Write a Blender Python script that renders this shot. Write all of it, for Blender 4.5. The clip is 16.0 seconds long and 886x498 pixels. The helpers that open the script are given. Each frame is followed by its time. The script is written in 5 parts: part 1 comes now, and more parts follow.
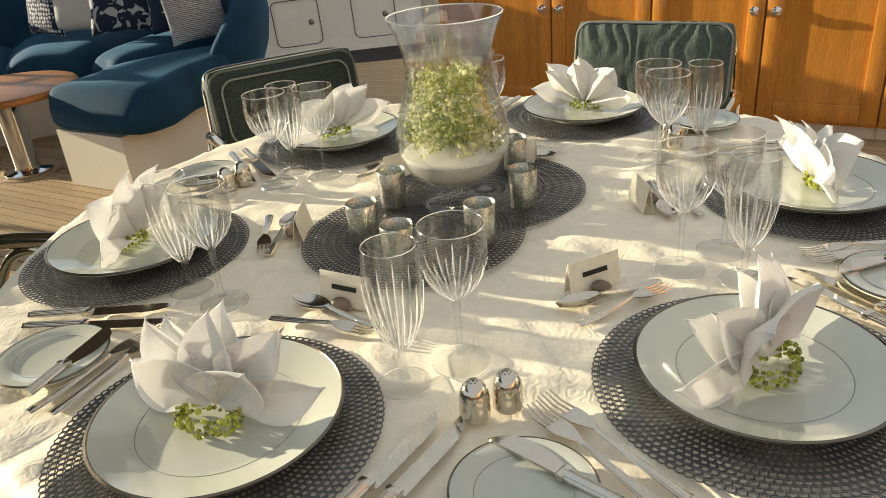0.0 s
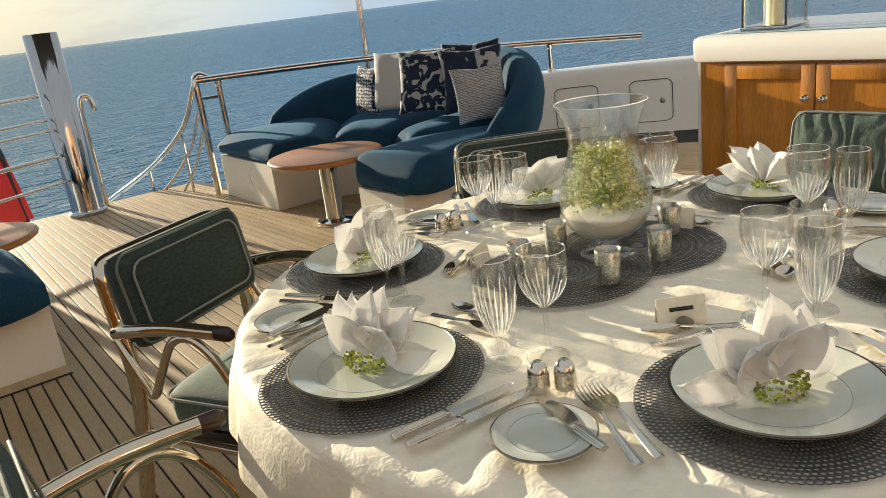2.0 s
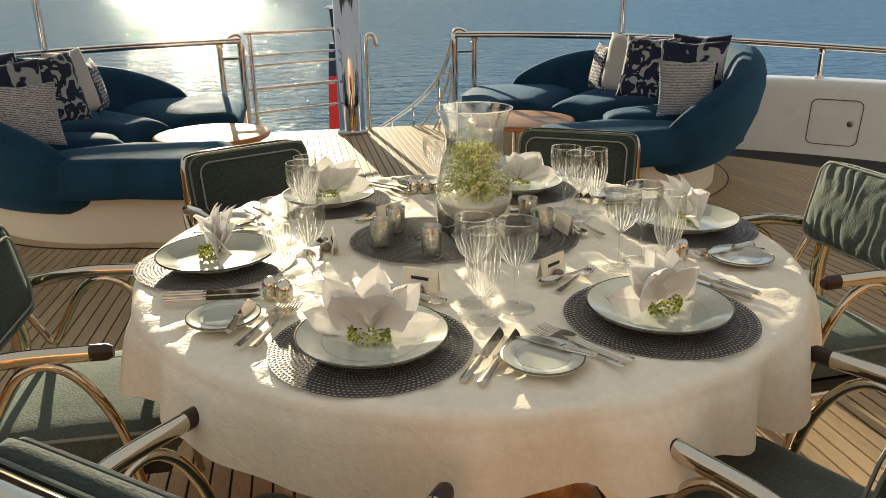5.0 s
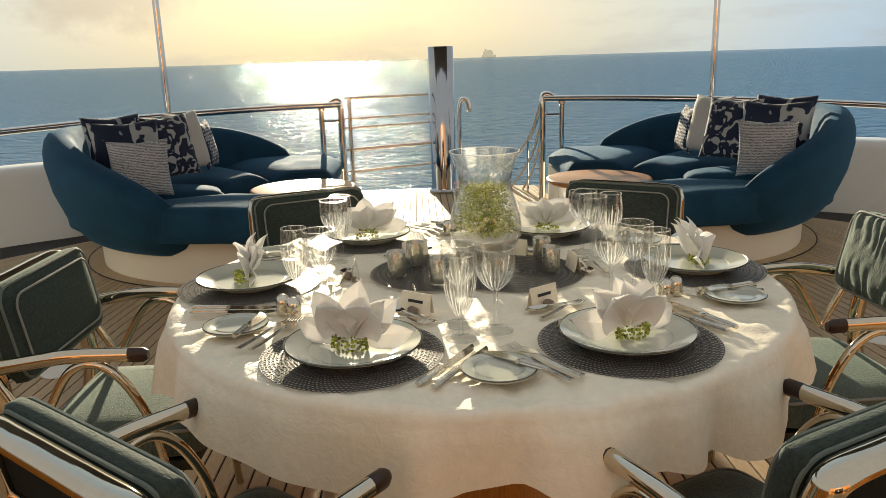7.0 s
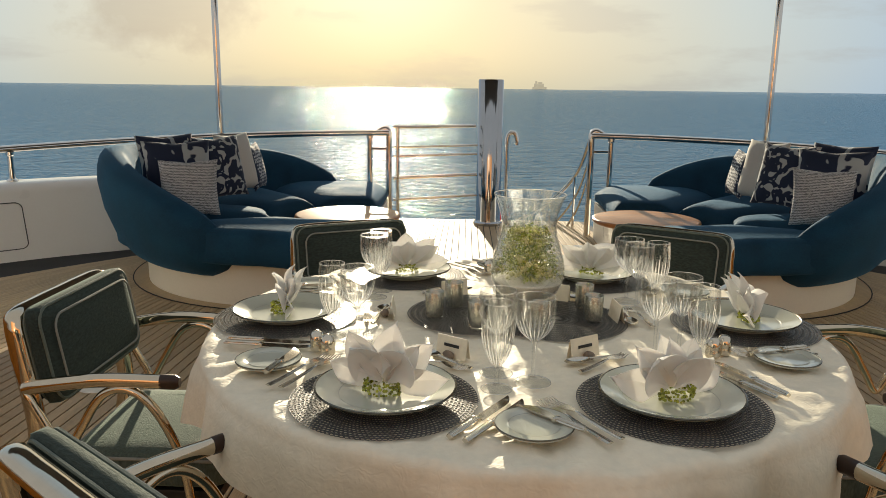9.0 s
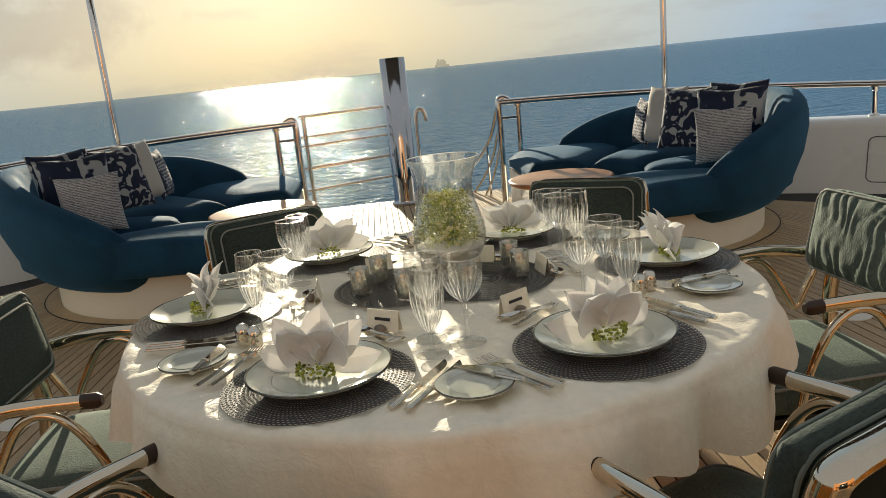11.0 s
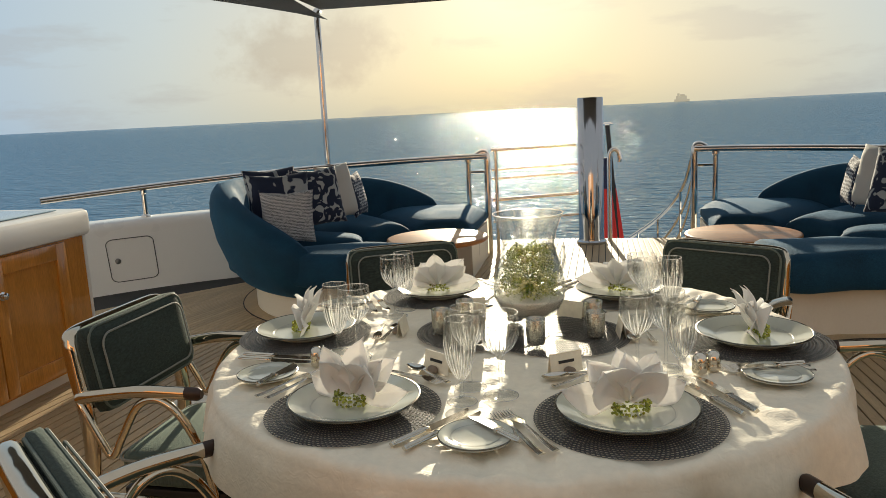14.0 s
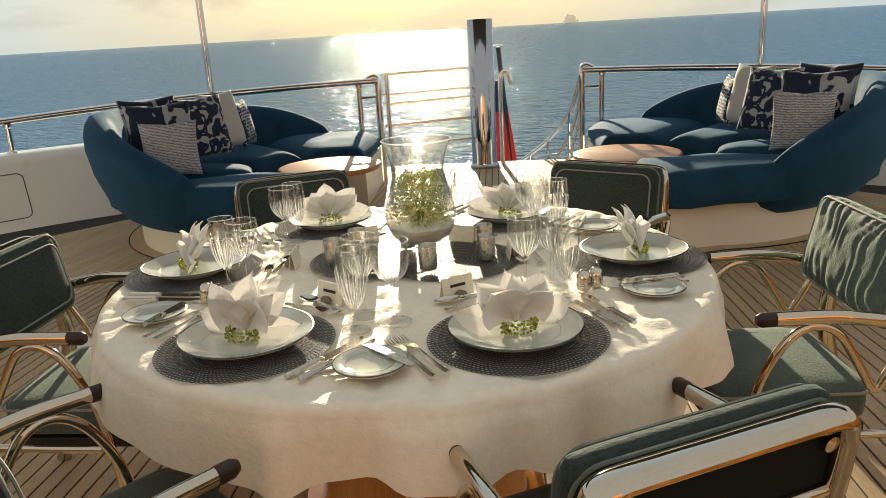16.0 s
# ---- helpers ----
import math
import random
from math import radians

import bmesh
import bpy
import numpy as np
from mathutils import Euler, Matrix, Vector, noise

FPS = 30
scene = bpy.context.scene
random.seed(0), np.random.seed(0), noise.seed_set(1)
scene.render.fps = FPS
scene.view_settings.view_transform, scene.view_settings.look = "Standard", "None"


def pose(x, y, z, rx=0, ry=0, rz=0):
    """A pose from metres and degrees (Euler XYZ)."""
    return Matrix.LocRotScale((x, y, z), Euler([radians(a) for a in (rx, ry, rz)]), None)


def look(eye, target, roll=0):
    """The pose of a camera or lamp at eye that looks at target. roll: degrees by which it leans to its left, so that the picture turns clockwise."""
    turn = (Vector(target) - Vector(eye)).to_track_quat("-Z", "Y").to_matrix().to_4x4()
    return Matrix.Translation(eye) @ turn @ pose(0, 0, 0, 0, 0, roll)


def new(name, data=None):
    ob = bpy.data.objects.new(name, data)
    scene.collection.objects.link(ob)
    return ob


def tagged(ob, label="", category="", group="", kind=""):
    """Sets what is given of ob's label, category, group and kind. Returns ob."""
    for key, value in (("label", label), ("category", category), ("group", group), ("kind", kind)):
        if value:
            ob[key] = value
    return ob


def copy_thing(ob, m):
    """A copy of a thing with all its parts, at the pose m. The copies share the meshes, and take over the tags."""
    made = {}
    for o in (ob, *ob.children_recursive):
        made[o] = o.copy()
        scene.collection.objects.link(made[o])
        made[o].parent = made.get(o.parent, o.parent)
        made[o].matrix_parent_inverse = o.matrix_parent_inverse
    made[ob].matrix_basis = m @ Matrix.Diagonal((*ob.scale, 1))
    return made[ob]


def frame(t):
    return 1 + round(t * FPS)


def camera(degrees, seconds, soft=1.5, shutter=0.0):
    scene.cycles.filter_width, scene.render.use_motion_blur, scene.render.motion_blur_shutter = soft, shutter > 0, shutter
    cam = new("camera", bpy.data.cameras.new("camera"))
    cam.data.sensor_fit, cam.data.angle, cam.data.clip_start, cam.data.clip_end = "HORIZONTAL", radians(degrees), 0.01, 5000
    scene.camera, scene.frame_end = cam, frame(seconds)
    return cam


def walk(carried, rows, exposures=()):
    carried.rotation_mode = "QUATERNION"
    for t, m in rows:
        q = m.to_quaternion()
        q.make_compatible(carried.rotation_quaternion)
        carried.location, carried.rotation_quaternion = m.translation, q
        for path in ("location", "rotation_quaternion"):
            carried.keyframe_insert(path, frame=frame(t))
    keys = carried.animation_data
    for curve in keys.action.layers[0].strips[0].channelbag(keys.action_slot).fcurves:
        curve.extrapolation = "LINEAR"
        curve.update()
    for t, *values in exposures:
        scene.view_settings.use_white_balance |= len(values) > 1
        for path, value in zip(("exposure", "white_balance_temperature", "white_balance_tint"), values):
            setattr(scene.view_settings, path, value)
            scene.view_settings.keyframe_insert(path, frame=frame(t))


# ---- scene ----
cam = camera(60.97, 16.0, soft=0.7)
PATH = [
    (0, (-1.058, -0.568, 1.306), (0.468, 0.363, 0.408), -5.02),
    (0.5, (-1.095, -0.581, 1.298), (0.390, 0.428, 0.416), -4.48),
    (1, (-1.143, -0.612, 1.282), (0.239, 0.563, 0.439), -4.82),
    (1.5, (-1.178, -0.797, 1.303), (0.017, 0.622, 0.555), -6.61),
    (2, (-1.172, -0.992, 1.336), (-0.053, 0.543, 0.709), -7.21),
    (2.5, (-1.219, -1.153, 1.335), (-0.102, 0.402, 0.754), -5.61),
    (3, (-1.171, -1.381, 1.359), (-0.166, 0.243, 0.764), -4.20),
    (3.5, (-1.021, -1.536, 1.361), (-0.186, 0.170, 0.735), -3.05),
    (4, (-0.764, -1.566, 1.383), (-0.110, 0.210, 0.736), -2.10),
    (4.5, (-0.547, -1.738, 1.411), (-0.055, 0.080, 0.737), -1.07),
    (4.7, (-0.475, -1.759, 1.404), (-0.045, 0.073, 0.727), -0.87),
    (6.8, (-0.127, -1.986, 1.345), (-0.057, -0.050, 0.846), -1.93),
    (7, (-0.129, -1.986, 1.345), (-0.072, -0.048, 0.852), -1.65),
    (7.5, (-0.105, -1.979, 1.329), (-0.056, -0.039, 0.846), -0.29),
    (8, (-0.098, -1.974, 1.337), (-0.091, -0.031, 0.863), 1.32),
    (8.2, (-0.126, -1.955, 1.346), (-0.147, -0.010, 0.880), 1.98),
    (10.3, (-0.127, -1.928, 1.379), (-0.121, 0.037, 1.008), -3.99),
    (10.5, (-0.114, -1.924, 1.353), (-0.063, 0.034, 0.951), -4.82),
    (11, (-0.114, -1.913, 1.328), (0.028, 0.026, 0.857), -5.73),
    (11.5, (-0.126, -1.865, 1.315), (0.041, 0.077, 0.868), -4.77),
    (12, (-0.003, -1.854, 1.364), (0.072, 0.112, 1.002), -2.04),
    (12.5, (0.151, -1.830, 1.373), (0.097, 0.146, 1.071), 0.12),
    (13, (0.220, -1.833, 1.364), (-0.029, 0.134, 1.101), -0.09),
    (13.5, (0.277, -1.959, 1.372), (-0.183, -0.032, 1.092), -2.68),
    (14, (0.259, -1.981, 1.377), (-0.162, -0.059, 1.020), -2.79),
    (14.5, (0.257, -1.977, 1.383), (-0.055, -0.050, 0.945), -2.13),
    (15, (0.270, -1.974, 1.378), (0.032, -0.048, 0.893), -2.37),
    (15.5, (0.272, -1.973, 1.378), (0.087, -0.053, 0.849), -2.75),
    (16, (0.278, -1.978, 1.380), (0.120, -0.064, 0.819), -3.27),
]
walk(cam, [(t, look(eye, target, roll)) for t, eye, target, roll in PATH],
     exposures=[(0, 1.38, 6450, 10), (1.5, 1.37, 6400, 10), (2.5, 1.28, 6550, 10), (3.5, 1.36, 6680, 10), (4.5, 1.28, 6680, 10), (7, 1.17, 6640, 10), (8.2, 1.12, 6600, 10), (10.3, 0.81, 6370, 10), (11.2, 0.9, 6370, 10), (12.7, 0.8, 6120, 10), (14, 0.96, 6370, 10), (16, 1.22, 6700, 10)])

# ---- world, sun ----
SUN_AZ, SUN_EL = -6.4, 10.5          # degrees from the stern line, degrees above the horizon
world = bpy.data.worlds.new("evening_sky")
scene.world = world
world.use_nodes = True
wn, wl = world.node_tree.nodes, world.node_tree.links
wn.clear()


def wnode(kind, **values):
    n = wn.new(kind)
    for k, v in values.items():
        n.inputs[k].default_value = v
    return n


sky = wn.new("ShaderNodeTexSky")
sky.sky_type, sky.sun_disc = "NISHITA", False
sky.sun_elevation, sky.sun_rotation = radians(SUN_EL), radians(SUN_AZ)
sky.air_density, sky.dust_density, sky.ozone_density = 1.0, 3.2, 1.5
coord = wn.new("ShaderNodeTexCoord")
stretch = wn.new("ShaderNodeMapping")
stretch.inputs["Scale"].default_value = (1.6, 1.6, 7.0)
stretch.inputs["Location"].default_value = (0.35, 0.2, 0.1)
wl.new(coord.outputs["Generated"], stretch.inputs["Vector"])
puffs = wnode("ShaderNodeTexNoise", Scale=3.0, Detail=8.0, Roughness=0.58)
wl.new(stretch.outputs["Vector"], puffs.inputs["Vector"])
edge = wn.new("ShaderNodeValToRGB")
edge.color_ramp.elements[0].position, edge.color_ramp.elements[1].position = 0.50, 0.60
wl.new(puffs.outputs["Fac"], edge.inputs["Fac"])
# a thin haze veil, warm round the sun and pale blue away from it
aim = wnode("ShaderNodeVectorMath")
aim.operation = "DOT_PRODUCT"
aim.inputs[1].default_value = (math.sin(radians(SUN_AZ)) * math.cos(radians(SUN_EL)), math.cos(radians(SUN_AZ)) * math.cos(radians(SUN_EL)), math.sin(radians(SUN_EL)))
wl.new(coord.outputs["Generated"], aim.inputs[0])
veil = wn.new("ShaderNodeValToRGB")
ramp = veil.color_ramp
ramp.elements[0].position, ramp.elements[0].color = 0.0, (0.57, 0.57, 0.55, 1)
ramp.elements[1].position, ramp.elements[1].color = 1.0, (0.86, 0.83, 0.68, 1)
for p, c in ((0.50, (0.54, 0.56, 0.57)), (0.72, (0.45, 0.59, 0.72)), (0.82, (0.52, 0.66, 0.77)), (0.90, (0.62, 0.73, 0.76)), (0.957, (0.70, 0.73, 0.66)), (0.988, (0.75, 0.745, 0.58))):
    e = ramp.elements.new(p)
    e.color = (*c, 1)
wl.new(aim.outputs["Value"], veil.inputs["Fac"])
cloud = wnode("ShaderNodeMix")
cloud.data_type = "RGBA"
cloud.inputs["B"].default_value = (0.46, 0.46, 0.45, 1)
soften = wn.new("ShaderNodeMath")
soften.operation = "MULTIPLY"
soften.inputs[1].default_value = 0.32
wl.new(edge.outputs["Color"], soften.inputs[0])
wl.new(soften.outputs[0], cloud.inputs["Factor"])
# the low sky turns golden towards the sun
split = wn.new("ShaderNodeSeparateXYZ")
wl.new(coord.outputs["Generated"], split.inputs[0])
low = wnode("ShaderNodeMapRange", **{"From Min": 0.0, "From Max": 0.16, "To Min": 0.5, "To Max": 0.0})
wl.new(split.outputs["Z"], low.inputs["Value"])
near = wnode("ShaderNodeMapRange", **{"From Min": 0.80, "From Max": 0.985, "To Min": 0.0, "To Max": 1.0})
wl.new(aim.outputs["Value"], near.inputs["Value"])
gold = wn.new("ShaderNodeMath")
gold.operation = "MULTIPLY"
wl.new(low.outputs["Result"], gold.inputs[0])
wl.new(near.outputs["Result"], gold.inputs[1])
warm = wnode("ShaderNodeMix")
warm.data_type = "RGBA"
warm.inputs["B"].default_value = (0.78, 0.67, 0.36, 1)
wl.new(gold.outputs[0], warm.inputs["Factor"])
wl.new(veil.outputs["Color"], warm.inputs["A"])
wl.new(warm.outputs["Result"], cloud.inputs["A"])
# one grey cumulus low over the port quarter, its outline broken by noise
CLOUD_AZ, CLOUD_EL = -20.8, 4.9
shift = wnode("ShaderNodeVectorMath")
shift.operation = "SUBTRACT"
shift.inputs[1].default_value = (math.sin(radians(CLOUD_AZ)), math.cos(radians(CLOUD_AZ)), math.sin(radians(CLOUD_EL)))
wl.new(coord.outputs["Generated"], shift.inputs[0])
squash = wn.new("ShaderNodeMapping")
squash.inputs["Scale"].default_value = (8.5, 8.5, 21.0)
wl.new(shift.outputs["Vector"], squash.inputs["Vector"])
reach = wn.new("ShaderNodeVectorMath")
reach.operation = "LENGTH"
wl.new(squash.outputs["Vector"], reach.inputs[0])
tufts = wnode("ShaderNodeTexNoise", Scale=26.0, Detail=7.0, Roughness=0.6)
wl.new(coord.outputs["Generated"], tufts.inputs["Vector"])
puff = wnode("ShaderNodeMath")
puff.operation = "MULTIPLY_ADD"
puff.inputs[1].default_value = -1.9
wl.new(tufts.outputs["Fac"], puff.inputs[0])
wl.new(reach.outputs["Value"], puff.inputs[2])
body = wnode("ShaderNodeMapRange", **{"From Min": -0.5, "From Max": 0.12, "To Min": 0.75, "To Max": 0.0})
wl.new(puff.outputs[0], body.inputs["Value"])
cumulus = wnode("ShaderNodeMix")
cumulus.data_type = "RGBA"
cumulus.inputs["B"].default_value = (0.50, 0.48, 0.41, 1)
wl.new(body.outputs["Result"], cumulus.inputs["Factor"])
wl.new(cloud.outputs["Result"], cumulus.inputs["A"])
nis = wnode("ShaderNodeBackground", Strength=0.0035)
wl.new(sky.outputs["Color"], nis.inputs["Color"])
back = wnode("ShaderNodeBackground", Strength=0.42)
wl.new(cumulus.outputs["Result"], back.inputs["Color"])
both = wn.new("ShaderNodeAddShader")
wl.new(nis.outputs["Background"], both.inputs[0])
wl.new(back.outputs["Background"], both.inputs[1])
wout = wn.new("ShaderNodeOutputWorld")
wl.new(both.outputs["Shader"], wout.inputs["Surface"])

sun_data = bpy.data.lights.new("sun", "SUN")
sun_data.energy, sun_data.angle, sun_data.color = 3.9, radians(0.6), (1.0, 0.86, 0.62)
sun = new("sun", sun_data)
sun_dir = Vector((math.sin(radians(SUN_AZ)) * math.cos(radians(SUN_EL)), math.cos(radians(SUN_AZ)) * math.cos(radians(SUN_EL)), math.sin(radians(SUN_EL))))
sun.matrix_world = look(sun_dir * 60, (0, 0, 0))


# ---- materials ----
def surf(name, col, rough=0.5, metal=0.0, var=0.12, vscale=2.5, grain=70.0, gamt=0.08, bump=0.15, bscale=90.0,
         stretch=(1, 1, 1), coat=0.0, sheen=0.0, spec=0.5, dark=0.6, rand=0.0, transmission=0.0, ior=1.45, sub=0.0, rvar=0.1, relief=0.004):
    """A node material: a base colour varied at two scales, roughness that varies with them, and a fine relief."""
    m = bpy.data.materials.new(name)
    m.use_nodes = True
    n, l = m.node_tree.nodes, m.node_tree.links
    b = n["Principled BSDF"]
    tc, mp = n.new("ShaderNodeTexCoord"), n.new("ShaderNodeMapping")
    mp.inputs["Scale"].default_value = stretch
    l.new(tc.outputs["Object"], mp.inputs["Vector"])
    big, fine = n.new("ShaderNodeTexNoise"), n.new("ShaderNodeTexNoise")
    big.inputs["Scale"].default_value, big.inputs["Detail"].default_value = vscale, 4
    fine.inputs["Scale"].default_value, fine.inputs["Detail"].default_value = grain, 3
    for t in (big, fine):
        l.new(mp.outputs["Vector"], t.inputs["Vector"])
    def span(src, lo, hi):
        r = n.new("ShaderNodeMapRange")
        r.inputs["From Min"].default_value, r.inputs["From Max"].default_value = 0.25, 0.75
        r.inputs["To Min"].default_value, r.inputs["To Max"].default_value = lo, hi
        l.new(src, r.inputs["Value"])
        return r.outputs["Result"]
    def times(a, c):
        r = n.new("ShaderNodeMath")
        r.operation = "MULTIPLY"
        l.new(a, r.inputs[0])
        l.new(c, r.inputs[1])
        return r.outputs[0]
    value = times(span(big.outputs["Fac"], 1 - var, 1 + var), span(fine.outputs["Fac"], 1 - gamt, 1 + gamt))
    if rand:
        oi = n.new("ShaderNodeObjectInfo")
        r = n.new("ShaderNodeMapRange")
        r.inputs["To Min"].default_value, r.inputs["To Max"].default_value = 1 - rand, 1 + rand
        l.new(oi.outputs["Random"], r.inputs["Value"])
        value = times(value, r.outputs["Result"])
    hue = n.new("ShaderNodeHueSaturation")
    hue.inputs["Color"].default_value = (*col, 1)
    l.new(value, hue.inputs["Value"])
    l.new(hue.outputs["Color"], b.inputs["Base Color"])
    l.new(span(big.outputs["Fac"], max(0.02, rough * (1 - rvar)), min(1, rough * (1 + rvar))), b.inputs["Roughness"])
    b.inputs["Metallic"].default_value = metal
    b.inputs["Specular IOR Level"].default_value = spec
    b.inputs["Coat Weight"].default_value = coat
    b.inputs["Coat Roughness"].default_value = 0.08
    b.inputs["Sheen Weight"].default_value = sheen
    b.inputs["Sheen Roughness"].default_value = 0.4
    b.inputs["Sheen Tint"].default_value = (*[min(1, 5 * c + 0.05) for c in col], 1)
    b.inputs["Transmission Weight"].default_value = transmission
    b.inputs["IOR"].default_value = ior
    if sub:
        b.inputs["Subsurface Weight"].default_value = sub
        b.inputs["Subsurface Radius"].default_value = (0.01, 0.008, 0.006)
    if bump:
        bp, fn = n.new("ShaderNodeBump"), n.new("ShaderNodeTexNoise")
        fn.inputs["Scale"].default_value, fn.inputs["Detail"].default_value = bscale, 4
        l.new(mp.outputs["Vector"], fn.inputs["Vector"])
        l.new(fn.outputs["Fac"], bp.inputs["Height"])
        fn.inputs["Roughness"].default_value = 0.6
        bp.inputs["Strength"].default_value, bp.inputs["Distance"].default_value = bump, relief
        l.new(bp.outputs["Normal"], b.inputs["Normal"])
    return m


TEAK = surf("teak_deck", (0.47, 0.345, 0.20), 0.55, var=0.14, vscale=3, grain=40, gamt=0.16, bump=0.25, bscale=60, stretch=(6, 0.6, 1), rand=0.1)
CAULK = surf("black_caulk", (0.018, 0.016, 0.015), 0.7, bump=0.1)
VARNISH = surf("varnished_teak", (0.55, 0.23, 0.034), 0.22, var=0.2, vscale=2, grain=30, gamt=0.2, bump=0.03, stretch=(8, 8, 0.7), coat=0.8)
TABLEWOOD = surf("honey_varnished_wood", (0.45, 0.19, 0.052), 0.38, var=0.2, vscale=2, grain=24, gamt=0.2, bump=0.03, stretch=(1.0, 9, 1), coat=0.1)
WHITE = surf("white_gelcoat", (0.80, 0.79, 0.76), 0.28, var=0.03, vscale=1.2, gamt=0.01, bump=0.0, coat=0.4)
CREAM = surf("cream_gelcoat", (0.78, 0.74, 0.64), 0.35, var=0.04, vscale=1.5, gamt=0.02, bump=0.02)
CHROME = surf("polished_stainless", (0.72, 0.71, 0.69), 0.09, 1.0, var=0.04, vscale=4, gamt=0.02, bump=0.015, bscale=25)
GILT = surf("warm_polished_metal", (0.60, 0.53, 0.42), 0.07, 1.0, var=0.06, vscale=5, gamt=0.03, bump=0.015, bscale=25)
SILVER = surf("silver_plate", (0.66, 0.61, 0.52), 0.14, 1.0, var=0.06, vscale=20, gamt=0.04, bump=0.02, bscale=200)
TEAL = surf("teal_velvet", (0.012, 0.053, 0.100), 0.85, var=0.25, vscale=5, grain=160, gamt=0.3, bump=0.4, bscale=220, sheen=0.35, spec=0.2)
SAGE = surf("sage_velvet", (0.076, 0.102, 0.087), 0.8, var=0.25, vscale=7, grain=180, gamt=0.3, bump=0.45, bscale=200, sheen=0.5, spec=0.25, stretch=(1, 1, 0.35))
# The sage velvet again, darkened to carry the shade on the backlit plain backs.
SAGE_SHADED = surf("deep_sage_velvet", (0.030, 0.043, 0.038), 0.8, var=0.25, vscale=7, grain=180, gamt=0.35, bump=0.4, bscale=200, sheen=0.5, spec=0.25, stretch=(0.4, 1, 1))
DARKBACK = surf("dark_green_cloth", (0.010, 0.013, 0.012), 0.8, var=0.15, bump=0.3, bscale=250, sheen=0.05, spec=0.15)
PIPING = surf("pale_piping", (0.21, 0.22, 0.20), 0.7, var=0.08, bump=0.2, bscale=300)
LINEN = surf("ivory_damask", (0.80, 0.735, 0.59), 0.62, var=0.03, vscale=9, grain=55, gamt=0.05, bump=0.55, bscale=22, sheen=0.1, relief=0.0042)
dn, dl = LINEN.node_tree.nodes, LINEN.node_tree.links
scroll, dco, emboss = dn.new("ShaderNodeTexWave"), dn.new("ShaderNodeTexCoord"), dn.new("ShaderNodeBump")
scroll.wave_type = "RINGS"
scroll.inputs["Scale"].default_value, scroll.inputs["Distortion"].default_value = 15.0, 26.0
scroll.inputs["Detail"].default_value, scroll.inputs["Detail Scale"].default_value = 2.5, 1.6
emboss.inputs["Strength"].default_value, emboss.inputs["Distance"].default_value = 0.28, 0.0008
dl.new(dco.outputs["Object"], scroll.inputs["Vector"])
dl.new(scroll.outputs["Fac"], emboss.inputs["Height"])
weave_bump = [q for q in dn if q.bl_idname == "ShaderNodeBump" and q != emboss][0]
dl.new(emboss.outputs["Normal"], weave_bump.inputs["Normal"])
NAPKIN = surf("white_cotton", (0.90, 0.885, 0.835), 0.8, var=0.02, gamt=0.02, bump=0.15, bscale=350)
cn, cl = NAPKIN.node_tree.nodes, NAPKIN.node_tree.links
thru, cmix = cn.new("ShaderNodeBsdfTranslucent"), cn.new("ShaderNodeMixShader")
thru.inputs["Color"].default_value = (0.88, 0.88, 0.88, 1)
cmix.inputs["Fac"].default_value = 0.40
cl.new(cn["Principled BSDF"].outputs["BSDF"], cmix.inputs[1])
cl.new(thru.outputs["BSDF"], cmix.inputs[2])
cl.new(cmix.outputs["Shader"], cn["Material Output"].inputs["Surface"])
MATWEAVE = surf("slate_woven_vinyl", (0.135, 0.137, 0.138), 0.30, 0.55, var=0.2, vscale=8, grain=220, gamt=0.2, bump=0.1, bscale=250)
CHINA = surf("white_bone_china", (0.50, 0.515, 0.445), 0.10, var=0.02, gamt=0.01, bump=0.0, coat=0.5)
PLATINUM = surf("platinum_band", (0.17, 0.15, 0.115), 0.25, 1.0, var=0.1, vscale=30, bump=0.05)
GREYLINE = surf("grey_line", (0.25, 0.27, 0.25), 0.3, var=0.05, bump=0.0)
AWNING = surf("taupe_canvas", (0.11, 0.095, 0.08), 0.8, var=0.1, vscale=1, bump=0.3, bscale=150)
EDGING = surf("sage_edging", (0.11, 0.135, 0.115), 0.75, bump=0.2, bscale=300)
DARK = surf("black_rubber", (0.012, 0.011, 0.010), 0.45, bump=0.05)
GREYMETAL = surf("brushed_grey_metal", (0.25, 0.25, 0.25), 0.4, 1.0, bump=0.05)
LINE = surf("panel_joint", (0.10, 0.10, 0.10), 0.6, bump=0.0)


